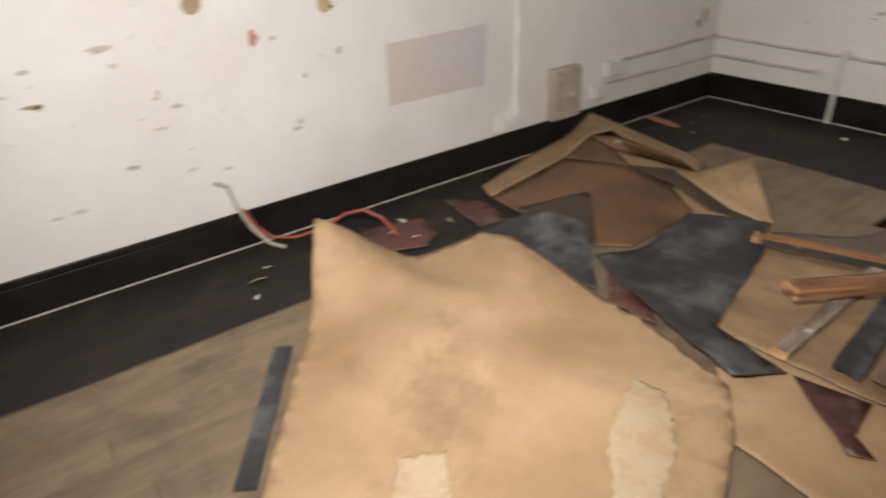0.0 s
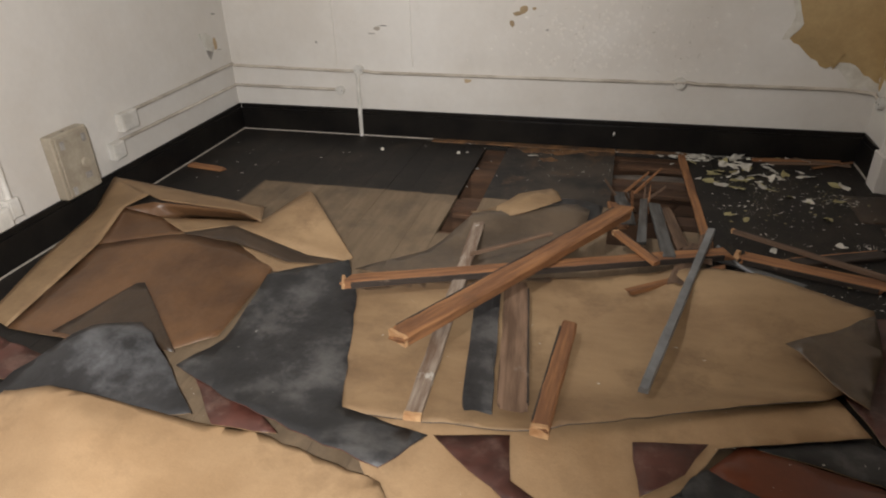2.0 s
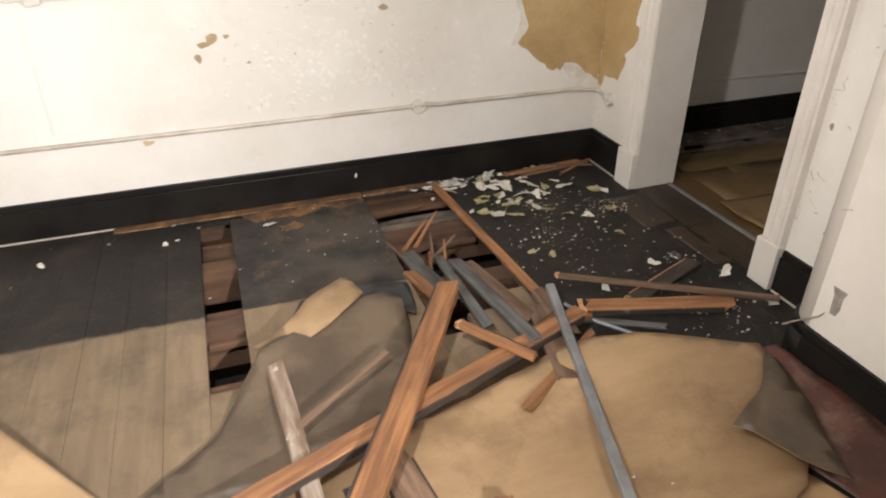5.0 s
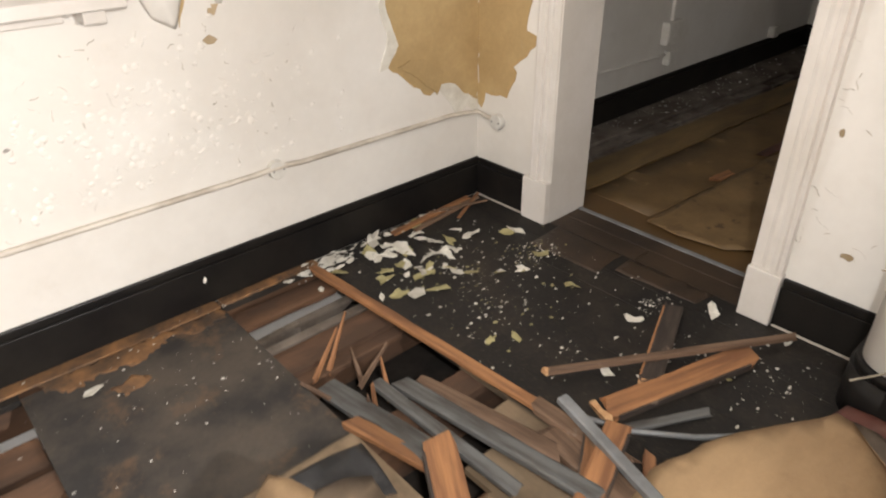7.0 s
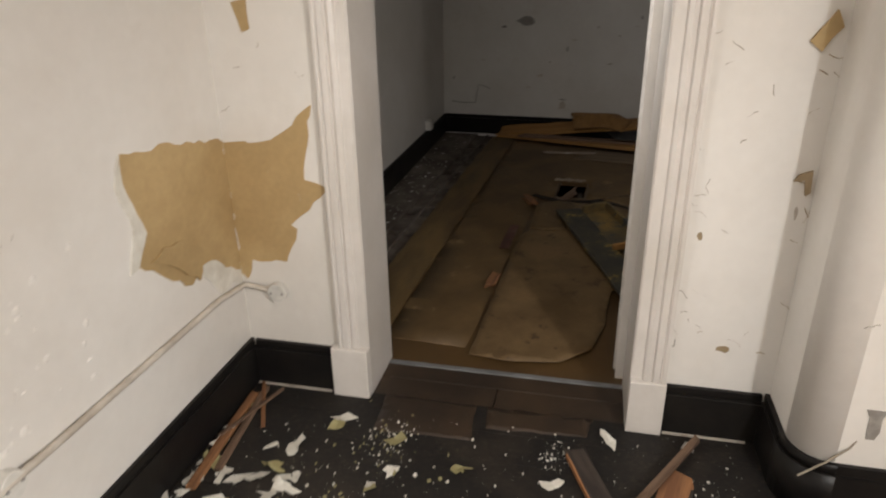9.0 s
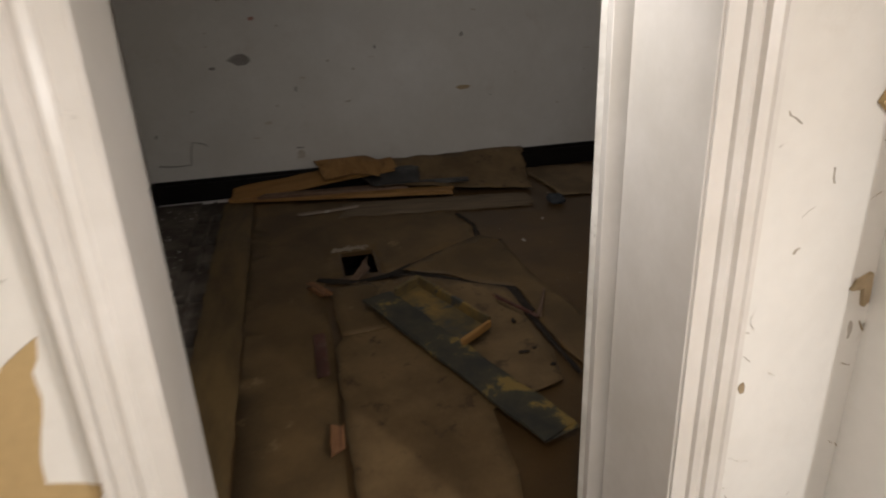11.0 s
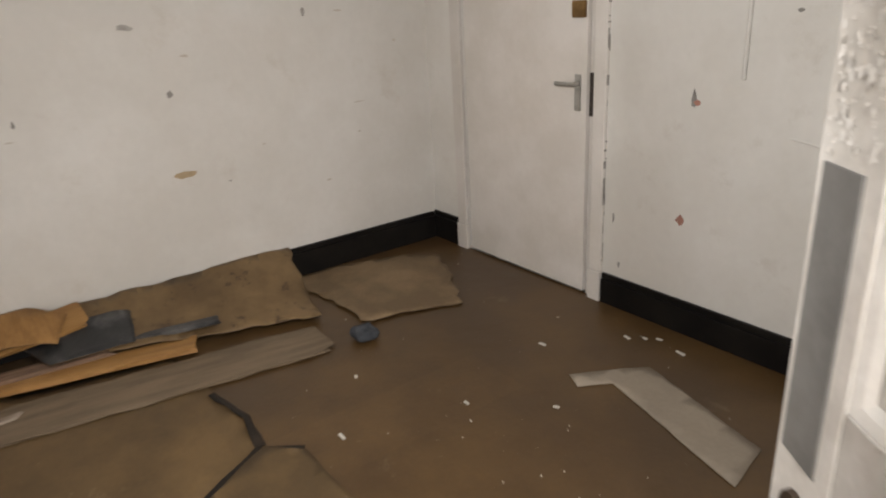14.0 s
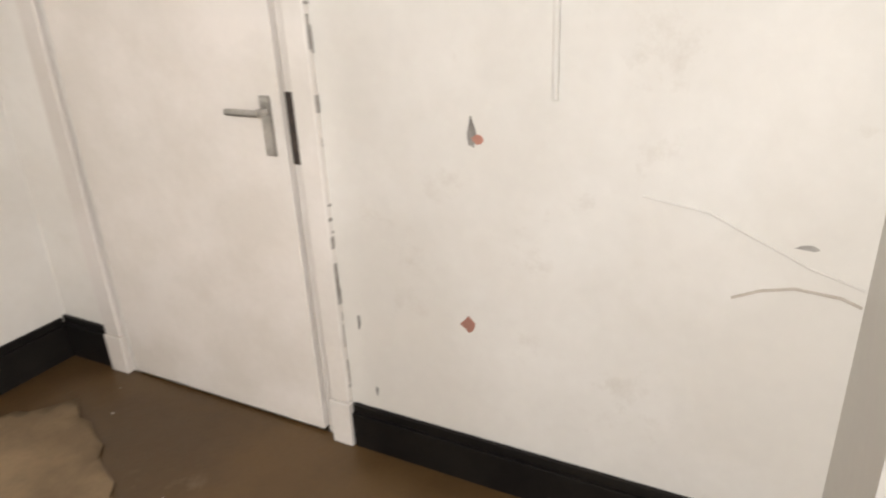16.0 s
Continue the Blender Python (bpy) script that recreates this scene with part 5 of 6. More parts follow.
sheet("hardboard_sheet", [(3.395, 3.45), (3.43, 3.40), (3.60, 3.16), (3.735, 2.935), (3.65, 2.825), (3.165, 2.81), (2.856, 2.755), (2.55, 2.705), (2.2, 2.60), (2.0, 2.7), (2.28, 2.895), (2.44, 2.935), (2.74, 2.95), (2.85, 2.935), (3.05, 2.93), (3.18, 3.12), (3.31, 3.22), (3.335, 3.32)],
      0.010, [(3.42, 3.40, 3.73, 2.95, 0.022, 0.2), (3.3, 3.25, 3.05, 2.95, -0.006, 0.1)], [M_HARD2, M_HARD2], "lifted brown hardboard sheet with a broken edge", "hardboard sheet", seed=302, wave=0.004, group=G2)
sheet("hardboard_sheet", [(3.25, 3.83), (2.97, 3.832), (2.78, 3.815), (2.80, 3.62), (3.05, 3.66), (3.22, 3.60), (3.31, 3.66)], 0.028, [], [M_HARD2, M_HARD], "small brown hardboard piece by the hole", "hardboard sheet", seed=303, wave=0.003, group=G2)
for k, (x, y, w, h) in enumerate(((2.44, 3.11, 0.035, 0.06), (2.32, 3.03, 0.03, 0.035), (2.70, 3.07, 0.05, 0.02), (2.46, 3.06, 0.03, 0.03))):
    sheet("stain", blot(x, y, w, h, 700 + k), 0.0285, [], [M_DARKF], parent=PALE, th=0.001, grid=0.02, wave=0.0002, seed=700 + k, jitter=0.006)
stick("painted_board", (1.90, 3.17, 0.040), (3.06, 3.63, 0.052), 0.15, 0.016, M_YELLOWD, "long floorboard smeared with yellow and black paint", "board", seed=304, jag=0.015, group=G2)
tr = empty("paint_tray", (2.80, 3.38, 0.045))
bx = [(3.13, 3.415), (2.63, 3.20), (2.51, 3.35), (3.03, 3.545)]
bm = bmesh.new()
vs = [bm.verts.new((x, y, 0.046)) for x, y in bx] + [bm.verts.new((x, y, 0.056)) for x, y in bx]
for q in ((0, 1, 2, 3), (4, 5, 6, 7), (0, 1, 5, 4), (1, 2, 6, 5), (2, 3, 7, 6), (3, 0, 4, 7)):
    bm.faces.new([vs[i] for i in q])
bmesh.ops.recalc_face_normals(bm, faces=bm.faces)
part("panel", bm, M_YELLOW, tr)
for p, q in ((0, 1), (1, 2), (3, 0)):
    ob = stick("rim", (*bx[p], 0.0565), (*bx[q], 0.0565), 0.016, 0.050 if p != 1 else 0.034, M_OCHRE if p == 1 else M_YELLOW, "", seed=310 + p, jag=0.002)
    ob.parent = tr
    ob.matrix_parent_inverse = tr.matrix_basis.inverted()
tagged(tr, "rimmed wooden panel smeared with yellow and black paint", "wooden panel")
stick("timber", (1.50, 4.345, 0.001), (4.95, 4.375, 0.001), 0.20, 0.010, M_STAINB, "paint-stained floorboard beside the open joists", "board", seed=311, jag=0.02, group=G2)
stick("timber", (5.0, 4.42, 0.014), (4.62, 2.88, 0.03), 0.13, 0.025, M_OCHRE, "long ochre-coloured plank on the pile by the wall", "plank", seed=312, jag=0.02, group=G2)
stick("timber", (5.02, 4.40, 0.04), (5.0, 3.25, 0.16), 0.17, 0.022, M_OCHRE, "ochre plank leaning on the skirting", "plank", seed=313, jag=0.03, group=G2, roll=0.3)
stick("timber", (4.90, 4.2, 0.04), (4.78, 3.2, 0.05), 0.09, 0.02, M_OLDWOOD, "grey-pink split board on the pile", "plank", seed=314, jag=0.04, group=G2)
stick("timber", (4.52, 3.95, 0.008), (4.55, 3.55, 0.012), 0.04, 0.012, M_WHITEW, "thin pale splinters of lath", "lath", seed=315, jag=0.03, group=G2)
stick("timber", (4.52, 3.64, 0.004), (4.34, 2.42, 0.004), 0.27, 0.012, M_PLANKG, "wide weathered grey-brown board with ragged ends", "board", seed=316, jag=0.05, group=G2)
sheet("board_sheet", [(5.10, 3.78), (5.11, 2.20), (4.50, 2.33), (4.62, 2.62), (4.72, 3.2), (4.9, 3.3)], 0.03, [(5.12, 3.8, 5.12, 2.2, 0.15, 0.55), (4.7, 3.0, 4.7, 3.2, 0.03, 0.2)], [M_HARD, M_HARD2],
      "brown board sheet leaning on the wall over the planks", "hardboard sheet", seed=317, jitter=0.012, group=G2)
sheet("board_sheet", [(5.10, 3.82), (5.11, 3.44), (5.0, 3.30), (4.84, 3.37), (4.90, 3.55), (4.87, 3.76)], 0.10, [(5.1, 3.8, 5.1, 3.3, 0.12, 0.4)], [M_OCHRE, M_HARD2], "ochre board offcut on the pile", "board offcut", seed=318, jitter=0.01, group=G2)
sheet("lino_scrap", [(4.98, 3.5), (4.98, 3.05), (4.72, 3.10), (4.74, 3.42)], 0.085, [(4.98, 3.3, 4.98, 3.1, 0.06, 0.25)], [M_SLATE, M_HARD2], "dark grey scrap on the plank pile", "lino scrap", seed=319)
stick("timber", (4.83, 3.3, 0.06), (4.70, 2.76, 0.075), 0.06, 0.02, M_SLATE, "dark board edge under the leaning sheet", "board", seed=320, group=G2)
sheet("board_sheet", [(5.09, 2.22), (5.0, 1.75), (4.80, 1.42), (4.5, 1.55), (4.2, 1.72), (4.28, 1.95), (4.36, 2.2), (4.6, 2.2)], 0.006, [(4.9, 1.6, 4.5, 2.1, 0.01, 0.3)], [M_TORN, M_HARD2], "torn grey-brown board sheet flat on the floor", "hardboard sheet",
      seed=321, jitter=0.022, group=G2)
bm = bmesh.new()
bmesh.ops.create_icosphere(bm, subdivisions=3, radius=0.055, matrix=Matrix.Translation((4.22, 2.26, 0.028)) @ Matrix.Diagonal((1.0, 1.1, 0.55, 1)))
for v in bm.verts:
    v.co += v.normal * 0.022 * noise.noise(v.co * 22)
    v.co.z = max(v.co.z, 0.001)
tagged(part("rag", bm, M_BLUE), "crumpled blue-grey rag on the brown floor", "rag")
sheet("card_strip", [(3.41, 1.82), (3.34, 1.70), (3.30, 1.63), (3.24, 1.55), (2.70, 1.70), (2.66, 1.92), (3.26, 1.745), (3.33, 1.86)], 0.003, [], [M_CARD, M_CARD], "flat grey L-shaped strip of board on the floor", "board strip", seed=322, jitter=0.003, wave=0.002, th=0.003)
stick("splinter", (2.90, 3.09, 0.052), (2.70, 2.985, 0.047), 0.02, 0.012, M_RED, "dark red wooden splinter on hardboard", "splinter", seed=323, taper=0.6)
stick("splinter", (2.70, 2.95, 0.024), (2.93, 2.84, 0.024), 0.022, 0.012, M_OLDWOOD, "pale wooden splinter on hardboard", "splinter", seed=324, taper=0.5)
stick("splinter", (3.38, 3.74, -0.04), (3.52, 3.62, 0.03), 0.05, 0.02, M_OLDWOOD, "broken brown offcut in the floor hole", "timber offcut", seed=325)
stick("timber_offcut", (3.35, 3.92, 0.006), (3.24, 3.86, 0.006), 0.05, 0.025, M_WOOD, "small orange offcut beside the floor hole", "timber offcut", seed=326)
stick("timber_offcut", (2.05, 3.90, 0.006), (2.14, 3.895, 0.006), 0.05, 0.02, M_WOOD, "small orange offcut on the stained hardboard", "timber offcut", seed=328)
stick("timber_offcut", (2.52, 3.92, 0.006), (2.86, 3.92, 0.006), 0.05, 0.006, M_RED, "reddish worn strip set in the floor", "strip", seed=327, jag=0.01)


def underlay(pts, w, z, seed):
    """A ragged dark band of underlay that shows in the gap along a torn edge."""
    r = random.Random(seed)
    left, right = [], []
    for k, p in enumerate(pts):
        q0, q1 = Vector(pts[max(0, k - 1)]), Vector(pts[min(len(pts) - 1, k + 1)])
        d = (q1 - q0).normalized()
        side = Vector((-d.y, d.x))
        left.append(tuple(Vector(p) + side * w * r.uniform(0.25, 0.6)))
        right.append(tuple(Vector(p) - side * w * r.uniform(0.25, 0.6)))
    sheet("underlay_strip", left + right[::-1], z, [], [M_DARKF], "dark brown underlay strip showing along a torn edge", "underlay", seed=seed, th=0.003, wave=0.003)


underlay([(3.45, 3.90), (3.40, 3.80), (3.36, 3.70), (3.40, 3.52), (3.434, 3.44), (3.61, 3.19), (3.753, 2.94), (3.66, 2.83)], 0.06, 0.006, 340)
underlay([(3.37, 3.52), (3.325, 3.40), (3.275, 3.30), (3.155, 3.15), (3.03, 2.965), (2.84, 2.962), (2.78, 2.968)], 0.055, 0.018, 341)
underlay([(2.80, 2.968), (2.6, 2.972), (2.44, 2.96), (2.25, 2.95)], 0.028, 0.018, 343)
underlay([(4.22, 2.95), (3.98, 2.90), (3.78, 2.93)], 0.035, 0.006, 342)
bm = bmesh.new()
for k in range(22):
    x, y = 3.80 + rnd.uniform(0, 0.05), rnd.uniform(3.56, 3.78)
    box(x, x + rnd.uniform(0.01, 0.03), y, y + rnd.uniform(0.01, 0.03), 0.003, 0.003 + rnd.uniform(0.004, 0.012), bm=bm)
tagged(part("plaster_crumbs", bm, M_CARD), "pale plaster crumbs at the edge of the floor hole", "debris", "", "stuff")
E2_MARKS = [(4.42, 0.92, 0.05, 0.03, M_SOOT), (4.24, 0.97, 0.16, 0.08, M_SOOT), (4.12, 1.235, 0.05, 0.03, M_PINK), (2.66, 1.05, 0.03, 0.04, M_SOOT), (2.655, 0.67, 0.11, 0.05, M_SCAR), (3.90, 0.325, 0.08, 0.014, M_SOOT), (3.90, 0.27, 0.07, 0.07, M_SMUDGE), (4.87, 0.49, 0.02, 0.04, M_SOOT), (1.95, 1.37, 0.03, 0.05, M_SOOT), (2.8, 1.35, 0.08, 0.03, M_SOOT), (2.45, 0.6, 0.02, 0.01, M_SOOT), (3.88, 0.75, 0.02, 0.05, M_SOOT), (3.3, 1.0, 0.02, 0.03, M_SOOT)]
E2_MARKS += [(rnd.uniform(1.4, 4.8), rnd.uniform(0.4, 1.4), rnd.uniform(0.01, 0.07), rnd.uniform(0.006, 0.02), M_SMUDGE) for _ in range(22)]
for k, (u, v, w, h, m) in enumerate(E2_MARKS):
    patch("paint_scar", "x", E2, blot(u, v, w, h, 330 + k), m, wall_east_2, 330 + k, 0.0016, -1, 0.004)
S2_MARKS = [(3.365, 0.985, 0.022, 0.075, M_SOOT), (3.35, 0.975, 0.03, 0.028, M_PINK), (3.385, 0.49, 0.05, 0.05, M_PINK), (3.73, 0.43, 0.012, 0.06, M_SOOT), (3.69, 0.21, 0.015, 0.04, M_SOOT), (2.67, 0.81, 0.05, 0.012, M_SOOT), (3.0, 1.3, 0.03, 0.015, M_SOOT)]
for k, (u, v, w, h, m) in enumerate(S2_MARKS):
    patch("paint_scar", "y", S2, blot(u, v, w, h, 350 + k), m, wall_south_2, 350 + k, 0.0016 + 0.0008 * (m is M_PINK), 1, 0.004)
tube("cable", [(2.565, S2 + 0.005, 0.705), (2.60, S2 + 0.008, 0.72), (2.68, S2 + 0.006, 0.725), (2.74, S2 + 0.006, 0.71), (2.79, S2 + 0.005, 0.685)], 0.003, M_SMUDGE, "thin grey cable end hanging on the wall", "cable")
tube("cable", [(2.565, S2 + 0.004, 0.74), (2.66, S2 + 0.004, 0.77), (2.85, S2 + 0.004, 0.86), (2.98, S2 + 0.004, 0.88)], 0.0025, M_WALL2, "fine cable painted over with the wall", "cable")
tube("cable", [(E2 - 0.004, 4.545, 0.395), (E2 - 0.012, 4.56, 0.415), (E2 - 0.005, 4.64, 0.432), (E2 - 0.004, 4.66, 0.35), (E2 - 0.004, 4.67, 0.272), (E2 - 0.004, 4.78, 0.268), (E2 - 0.004, 4.89, 0.28)], 0.004, M_SOOT, "thin dark cable hooked along the wall", "cable")
tube("conduit", [(3.17, S2 + 0.008, 1.07), (3.17, S2 + 0.008, TOP)], 0.008, M_WALL2, "thin painted conduit ending on the wall", "conduit")
tube("conduit", [(E1B, N2 - 0.012, 0.325), (2.28, N2 - 0.012, 0.315), (3.01, N2 - 0.012, 0.30)], 0.009, M_WALL2, "thin painted conduit on the wall", "conduit")
for a, lab in (((2.95, 3.12, N2 - 0.05, N2, 0.37, 0.51), "white socket box on the wall"), ((3.01, 3.11, N2 - 0.045, N2, 0.235, 0.325), "small white cable box on the wall"), ((4.49, 4.57, N2 - 0.05, N2, 0.17, 0.25), "small white socket box above the skirting")):
    ob = tagged(part("wall_socket", box(*a, 0.004), M_PLASTIC), lab, "socket box")
    part("cover", box(a[0] + 0.01, a[1] - 0.01, a[2] - 0.004, a[2], a[4] + 0.01, a[5] - 0.01, 0.002), M_PLASTIC, ob)

tube("conduit", [(3.03, N2 - 0.014, 0.51), (3.03, N2 - 0.014, TOP)], 0.014, M_WALL2, "painted vertical conduit above the socket box", "conduit")

# ---- crumbs and flakes ----


def flakes(name, count, seed, place, size, mat, label, z=0.002, parent=None):
    """Many small curled flakes as one loose scatter."""
    r = random.Random(seed)
    bm = bmesh.new()
    for _ in range(count):
        x, y = place(r)
        s, a = size[0] + (size[1] * 1.8 - size[0]) * r.random() ** 3, r.uniform(0, 6.28)
        n = r.randint(4, 6)
        tilt, flat = r.uniform(0, 0.35), r.uniform(0.25, 0.8)
        c = bm.verts.new((x, y, z + s * 0.25 * r.uniform(0.4, 1)))
        ring = []
        for k in range(n):
            b = a + 6.28 * k / n
            q = s * r.uniform(0.5, 1.1)
            ring.append(bm.verts.new((x + q * math.cos(b), y + q * flat * math.sin(b), z + max(0.0, s * tilt * math.cos(b - a)))))
        for k in range(n):
            bm.faces.new((c, ring[k], ring[(k + 1) % n]))
    return tagged(part(name, bm, mat, parent), label, "debris", "", "stuff")


def clusters(cs):
    def place(r):
        while True:
            x, y, sx, sy = r.choice(cs)
            x, y = r.gauss(x, sx), r.gauss(y, sy)
            if (x < BX - 0.03 or y > BY + 0.04) and x < E1 - 0.04 and W1 + 0.05 < x and y < N1 - 0.04 and not (-0.2 < x < 0.3 and y > 3.3):
                return x, y
    return place


C_E = [(0.72, 4.25, 0.18, 0.14), (0.62, 4.05, 0.16, 0.14), (0.95, 3.98, 0.07, 0.06), (0.55, 3.8, 0.14, 0.12), (0.98, 3.45, 0.04, 0.03), (0.8, 3.2, 0.25, 0.12), (0.75, 3.6, 0.25, 0.2), (0.9, 3.0, 0.12, 0.1)]
flakes("paint_flakes", 900, 61, clusters(C_E), (0.0012, 0.006), M_FLAKE, "fine white paint crumbs scattered on black boards")
flakes("paint_flakes", 170, 62, clusters(C_E[:4]), (0.002, 0.008), M_OLIVE, "olive paint crumbs scattered on black boards")
flakes("paint_flakes", 70, 63, clusters([(-0.5, 4.2, 0.3, 0.25), (-1.6, 4.2, 0.6, 0.25), (-2.4, 3.8, 0.2, 0.4)]), (0.003, 0.009), M_FLAKE, "sparse pale crumbs on the stained boards")
flakes("paint_flakes", 110, 71, lambda r: (min(-0.19, max(-0.82, r.gauss(-0.45, 0.2))), min(4.46, r.gauss(4.2, 0.2))), (0.0008, 0.004), M_FLAKE, "fine pale crumbs on the worn black panel")
flakes("plaster_dust", 420, 64, lambda r: (r.uniform(-1.2, 1.1), N1 - 0.035 - abs(r.gauss(0, 0.02))), (0.002, 0.011), M_FLAKE, "plaster crumbs along the skirting foot")
flakes("plaster_dust", 160, 65, lambda r: (0.26 + r.gauss(0, 0.07), 4.50 + r.gauss(0, 0.03)), (0.006, 0.02), M_FLAKE, "heap of plaster crumbs at the hole")
flakes("grit", 60, 66, lambda r: (r.uniform(0.1, 0.75), r.uniform(1.5, 2.05)), (0.002, 0.006), M_FLAKE, "white grit on the dark lino scraps", 0.034)
flakes("grit", 50, 67, lambda r: (r.uniform(2.6, 5.0), r.uniform(1.3, 2.9)), (0.002, 0.007), M_FLAKE, "white grit on the brown floor", 0.003)
flakes("grit", 110, 68, lambda r: (r.gauss(2.9, 0.25), r.gauss(2.4, 0.25)), (0.001, 0.004), M_FLAKE, "pale crumbs trodden into the brown floor", 0.003)
flakes("grit", 320, 69, lambda r: (r.uniform(1.7, 5.0), r.uniform(4.65, 4.9)), (0.003, 0.013), M_FLAKE, "pale rubble on the board by the wall", -0.006)
flakes("grit", 40, 70, lambda r: (r.uniform(-1.5, 0.5), r.uniform(1.6, 2.6)), (0.002, 0.005), M_FLAKE, "tiny crumbs on the lino", 0.05)
CORNER = [(0.52, 4.52, 0.06, 0), (0.65, 4.52, 0.04, 0), (0.74, 4.5, 0.05, 1), (0.57, 4.38, 0.085, 0), (0.59, 4.26, 0.045, 0), (0.92, 4.52, 0.06, 0), (0.84, 4.53, 0.05, 0), (0.41, 4.29, 0.05, 1),
          (0.5, 4.17, 0.045, 1), (0.48, 4.29, 0.04, 1), (0.61, 4.14, 0.035, 1), (0.39, 4.1, 0.06, 0), (0.49, 4.06, 0.055, 1), (0.35, 4.13, 0.045, 1), (0.85, 4.27, 0.05, 0), (1.02, 4.18, 0.06, 0), (0.99, 4.18, 0.04, 1)]
FLOOR = [(0.95, 3.96, 0.05, 1), (0.81, 3.94, 0.035, 0), (0.86, 3.74, 0.04, 1), (0.85, 3.45, 0.045, 0), (1.08, 3.29, 0.045, 0), (0.55, 3.35, 0.03, 0), (0.8, 3.09, 0.03, 1), (1.10, 3.04, 0.04, 0), (1.05, 4.52, 0.05, 1), (0.48, 3.67, 0.03, 1), (0.41, 3.71, 0.03, 1),
         (0.70, 4.44, 0.05, 0), (0.45, 4.40, 0.05, 0)]
WEST = [(-0.66, 4.36, 0.035, 0), (-1.12, 4.32, 0.03, 0), (-2.40, 1.46, 0.05, 0), (-2.29, 1.53, 0.045, 0), (-2.48, 1.58, 0.04, 0), (-2.34, 1.78, 0.03, 1), (-2.42, 0.78, 0.045, 1), (-2.50, 0.86, 0.025, 0), (-2.28, 0.72, 0.02, 0), (-1.62, 4.30, 0.03, 0)]
more = random.Random(17)
CORNER += [(more.gauss(0.62, 0.14), min(4.52, more.gauss(4.28, 0.14)), more.uniform(0.02, 0.055), int(more.random() < 0.3)) for _ in range(34)]
for k, (x, y, s, c) in enumerate(CORNER + FLOOR + WEST):
    r = random.Random(400 + k)
    bm = bmesh.new()
    n, a = r.randint(6, 11), r.uniform(0, 6.28)
    ring = []
    for j in range(n):
        b = a + 6.28 * j / n
        q = s * r.uniform(0.3, 1.2)
        ring.append(bm.verts.new((q * math.cos(b), q * 0.6 * math.sin(b), max(0.0, s * 0.5 * math.cos(b - a) * r.uniform(0.2, 1)))))
    mid = bm.verts.new((0, 0, s * 0.04))
    for j in range(n):
        bm.faces.new((mid, ring[j], ring[(j + 1) % n]))
    ob = part("paint_flake", bm, M_OLIVE if c else M_FLAKE)
    ob.matrix_basis = pose(x, y, 0.012 if x < -2.1 and 1.3 < y < 1.7 else 0.003, 0, 0, r.uniform(0, 360))
    m = ob.modifiers.new("thickness", "SOLIDIFY")
    m.thickness = 0.002
    tagged(ob, "curled olive-backed paint flake on black boards" if c else "curled white paint flake on dark boards", "paint flake", "large paint flakes")
for k, (x, y) in enumerate(((3.95, 2.46), (3.51, 2.24), (3.64, 1.72), (3.21, 1.37), (3.39, 1.37), (3.34, 1.33), (3.44, 1.42), (3.63, 2.69), (3.28, 2.01))):
    ob = stick("paint_flake", (x, y, 0.001), (x + 0.02 + 0.006 * (k % 4), y + 0.006 * (k % 3 - 1), 0.001), 0.012, 0.004, M_FLAKE, "small white paint chip on the brown floor", "paint flake", seed=430 + k, jag=0.004, group="paint chips on the brown floor")

# ---- floors: joists and boards ----
floor1 = empty("floor_1", (0, 0, 0))
tagged(floor1, "timber floor, bare in the middle with black-stained borders, boards missing", "floor", "", "structure")
for k in range(14):
    y = -1.3 + k * 0.45
    if k in (11, 12):
        y -= 0.06
    part("joist", box(W1, E1, y, y + 0.10, -0.18, -0.0235), M_JOIST, floor1)
part("batten", box(-0.17, 0.25, 4.195, 4.235, -0.10, -0.04, 0.003), M_JOISTG, floor1)
SPANS = [(W1, -0.975, 13), (-0.975, -0.835, 1), (-0.835, -0.17, 1), (-0.17, 0.25, 3), (0.25, E1, 7)]
for x0, x1, n in SPANS:
    w = (x1 - x0) / n
    for k in range(n):
        a, b = x0 + k * w, x0 + (k + 1) * w
        r = random.Random(round(a * 1000))
        if x0 == -0.975:
            runs = [(S1, 3.24), (4.47, N1 - T)]
        elif x0 == -0.17:
            runs = [(S1, 3.28 + 0.10 * k), (4.50, N1 - T)]
        else:
            cut = 3.69 if x0 == -0.835 else r.uniform(0.0, 2.5)
            runs = [(S1, cut - 0.001), (cut + 0.001, 4.475 if x0 == -0.835 else N1 - T)]
        for y0, y1 in runs:
            plank_row("floorboard", a, b, y0, y1, 0.0 + r.uniform(-0.0012, 0.0), M_PALE if x0 != -0.835 or y1 < 4.0 else M_WORNF, floor1)
stick("ledge", (-0.16, 4.33, -0.12), (0.25, 4.35, -0.12), 0.04, 0.04, M_JOISTG, "", seed=500, parent=floor1)
stick("ledge", (-0.17, 4.455, -0.075), (0.25, 4.455, -0.075), 0.11, 0.025, M_JOIST, "", seed=501, parent=floor1)
part("ledge", box(-0.17, 0.25, 3.99, 4.19, -0.07, -0.045, 0.004), M_JOIST, floor1)
part("ledge", box(-0.975, -0.835, 3.56, 3.78, -0.075, -0.05, 0.004), M_JOIST, floor1)
part("ledge", box(-0.975, -0.835, 4.20, 4.34, -0.075, -0.05, 0.004), M_JOIST, floor1)
th = empty("threshold", (E1B, 3.7, 0))
part("board", box(E1, 1.30, DY0, 3.68, -0.03, -0.001, 0.002), M_THRESH, th)
part("board", box(E1, 1.30, 3.685, DY1, -0.03, -0.001, 0.002), M_THRESH, th)
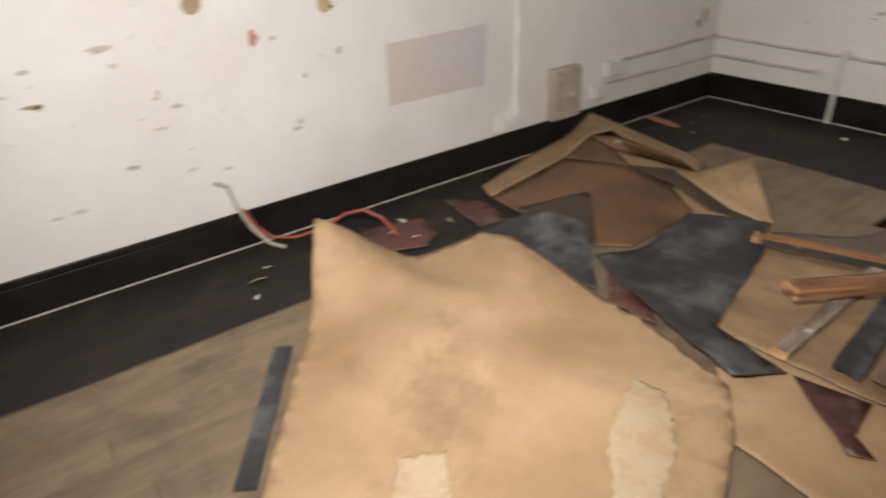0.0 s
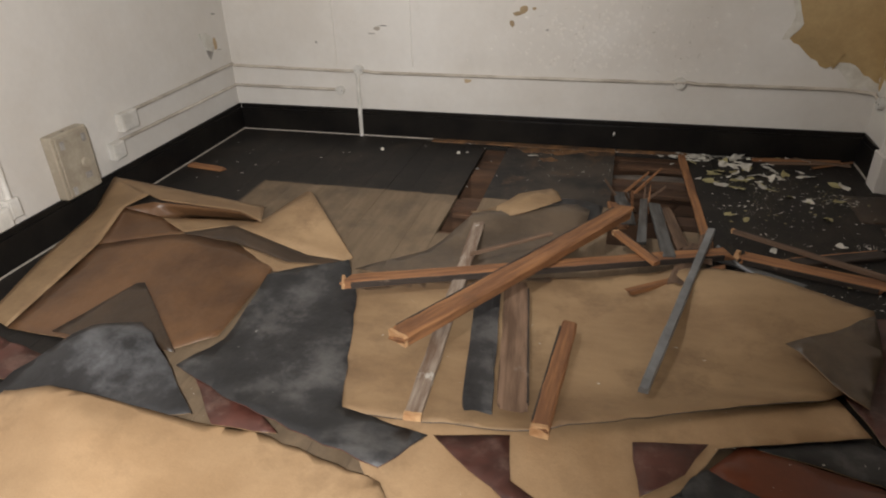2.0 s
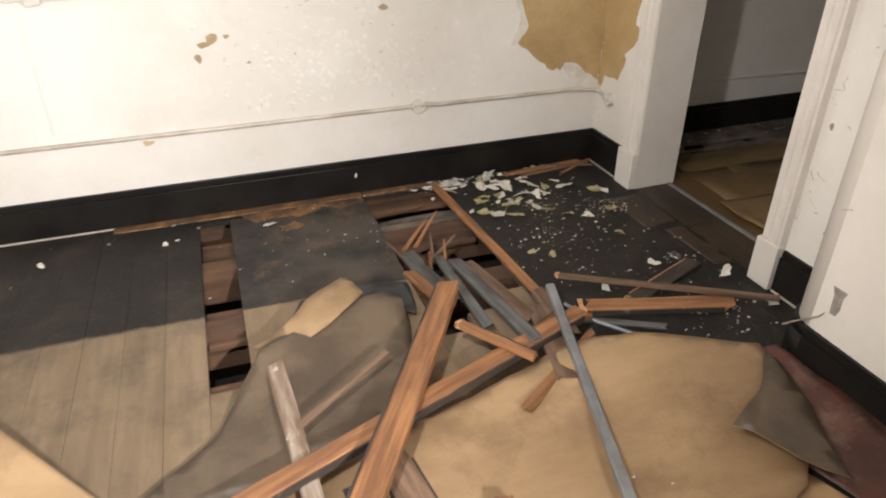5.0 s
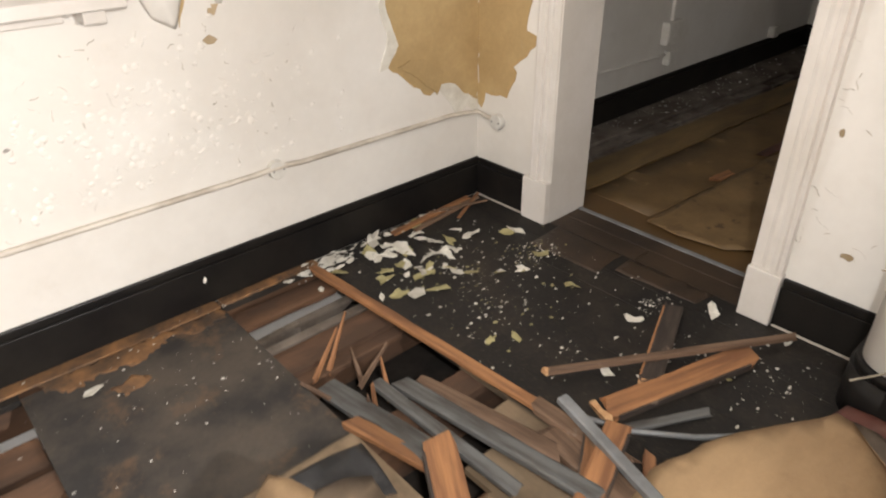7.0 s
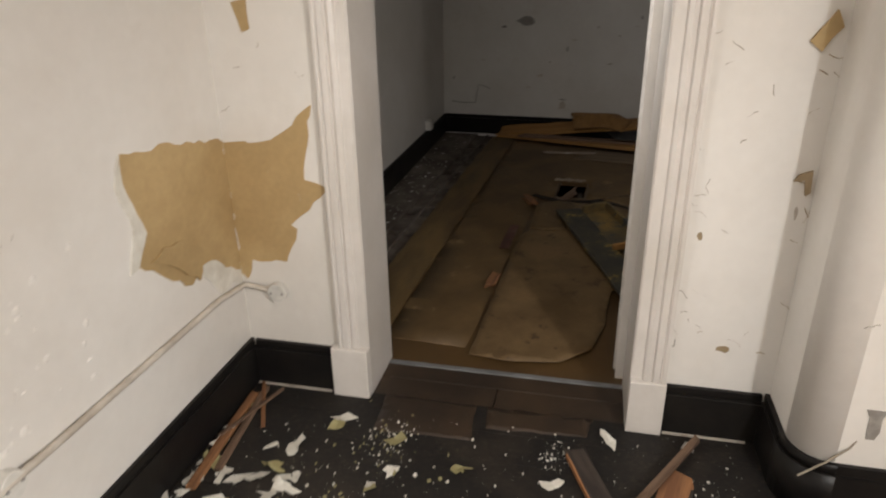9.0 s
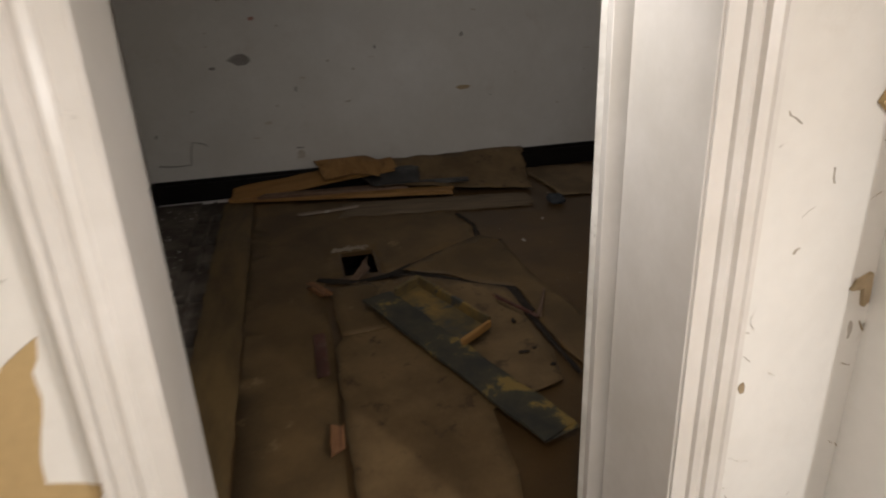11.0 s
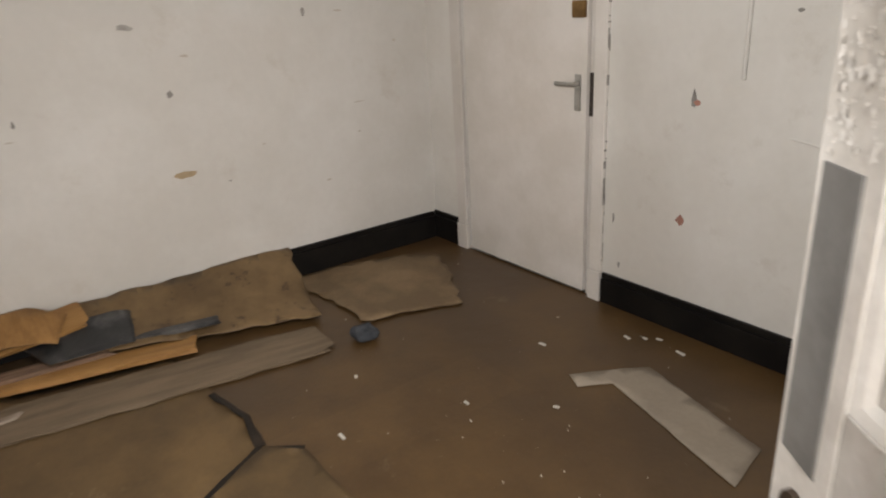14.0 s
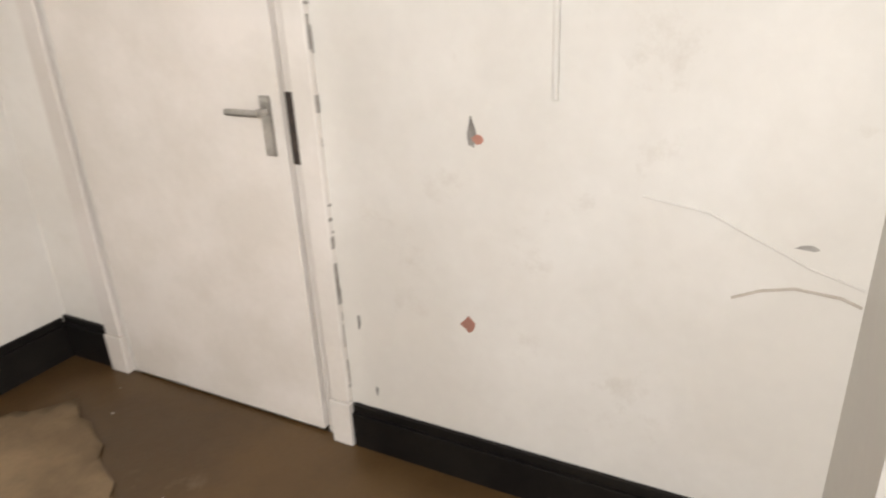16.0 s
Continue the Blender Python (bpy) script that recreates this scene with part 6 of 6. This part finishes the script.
part("board", box(1.302, 1.40, DY0, DY1, -0.03, 0.0, 0.002), M_THRESH, th)
part("metal_strip", box(1.385, 1.41, DY0, DY1, 0.0002, 0.005, 0.002), M_STEEL, th)
tagged(th, "worn brown wooden threshold with a metal strip", "threshold", "", "structure")
floor2 = empty("floor_2", (0, 0, 0))
tagged(floor2, "brown hardboard-covered floor with boards missing along one wall", "floor", "", "structure")
HX0, HX1, HY0, HY1 = 3.47, 3.79, 3.57, 3.75
for a in ((E1B - 0.075, HX0, 2.0, 4.45), (HX1, E2, 2.0, 4.45), (HX0, HX1, 2.0, HY0), (HX0, HX1, HY1, 4.45), (P2, E2, S2, 2.0), (E1B, P2, 1.65, 2.0)):
    part("board_covering", box(*a, -0.025, 0.0), M_FLOOR2, floor2)
part("floorboard", box(E1B, E2 - T, 4.64, N2P, -0.03, -0.008, 0.003), M_JOISTG, floor2)
for k in range(9):
    x = 1.47 + k * 0.42
    for y0, y1 in ((S2, 3.5), (3.82, N2P)):
        part("joist", box(x, x + 0.30 + 0.03 * (k % 3 - 1), y0, y1, -0.2, -0.030 - 0.008 * (k % 2)), M_JOISTG, floor2)
part("batten", box(E1B, E2, 4.545, 4.565, -0.034, -0.018, 0.003), M_JOISTG, floor2)
part("joist", box(HX0 - 0.1, HX1 + 0.1, 3.60, 3.63, -0.16, -0.10), M_JOISTG, floor2)

# ---- worn places on the floors ----
for k, (o, m, lab) in enumerate((
        ([(-0.80, 4.52), (-0.64, 4.50), (-0.40, 4.50), (-0.18, 4.50), (-0.18, 4.44), (-0.30, 4.42), (-0.36, 4.46), (-0.50, 4.40), (-0.62, 4.43), (-0.72, 4.40)], M_STRIPW, "bare orange wood where the stain has worn off"),
        ([(-0.62, 4.33), (-0.54, 4.35), (-0.50, 4.30), (-0.58, 4.27)], M_STRIPW, "bare orange wood where the stain has worn off"),
        ([(1.0, 3.73), (0.99, 4.06), (1.188, 4.07), (1.188, 3.74)], M_THRESH, "brown wood worn bare before the threshold"),
        ([(1.07, 3.69), (1.188, 3.70), (1.188, 3.34), (1.09, 3.36)], M_THRESH, "brown wood worn bare before the threshold"))):
    sheet("worn_patch", o, 0.0012, [], [m], parent=floor1, th=0.001, grid=0.014 if k < 2 else 0.03, wave=0.0002, seed=600 + k, jitter=0.013 if k < 2 else 0.004)

# ---- the second room turns as one with all that stands in it ----
STRAIGHT = ("wall_north_2", "baseboard_north_2", "ground", "ceiling_1", "threshold", "torch", "camera")
bpy.context.view_layer.update()
for ob in [o for o in scene.objects if o.parent is None and o.type in ("MESH", "EMPTY") and not o.name.startswith(STRAIGHT)]:
    xs = [(o.matrix_world @ Vector(c)) for o in (ob, *ob.children) if o.type == "MESH" for c in o.bound_box]
    if min(p.x for p in xs) > E1B - 0.12 and not min(p.y for p in xs) > N2 - 0.07:
        ob.matrix_basis = SKEW @ ob.matrix_basis
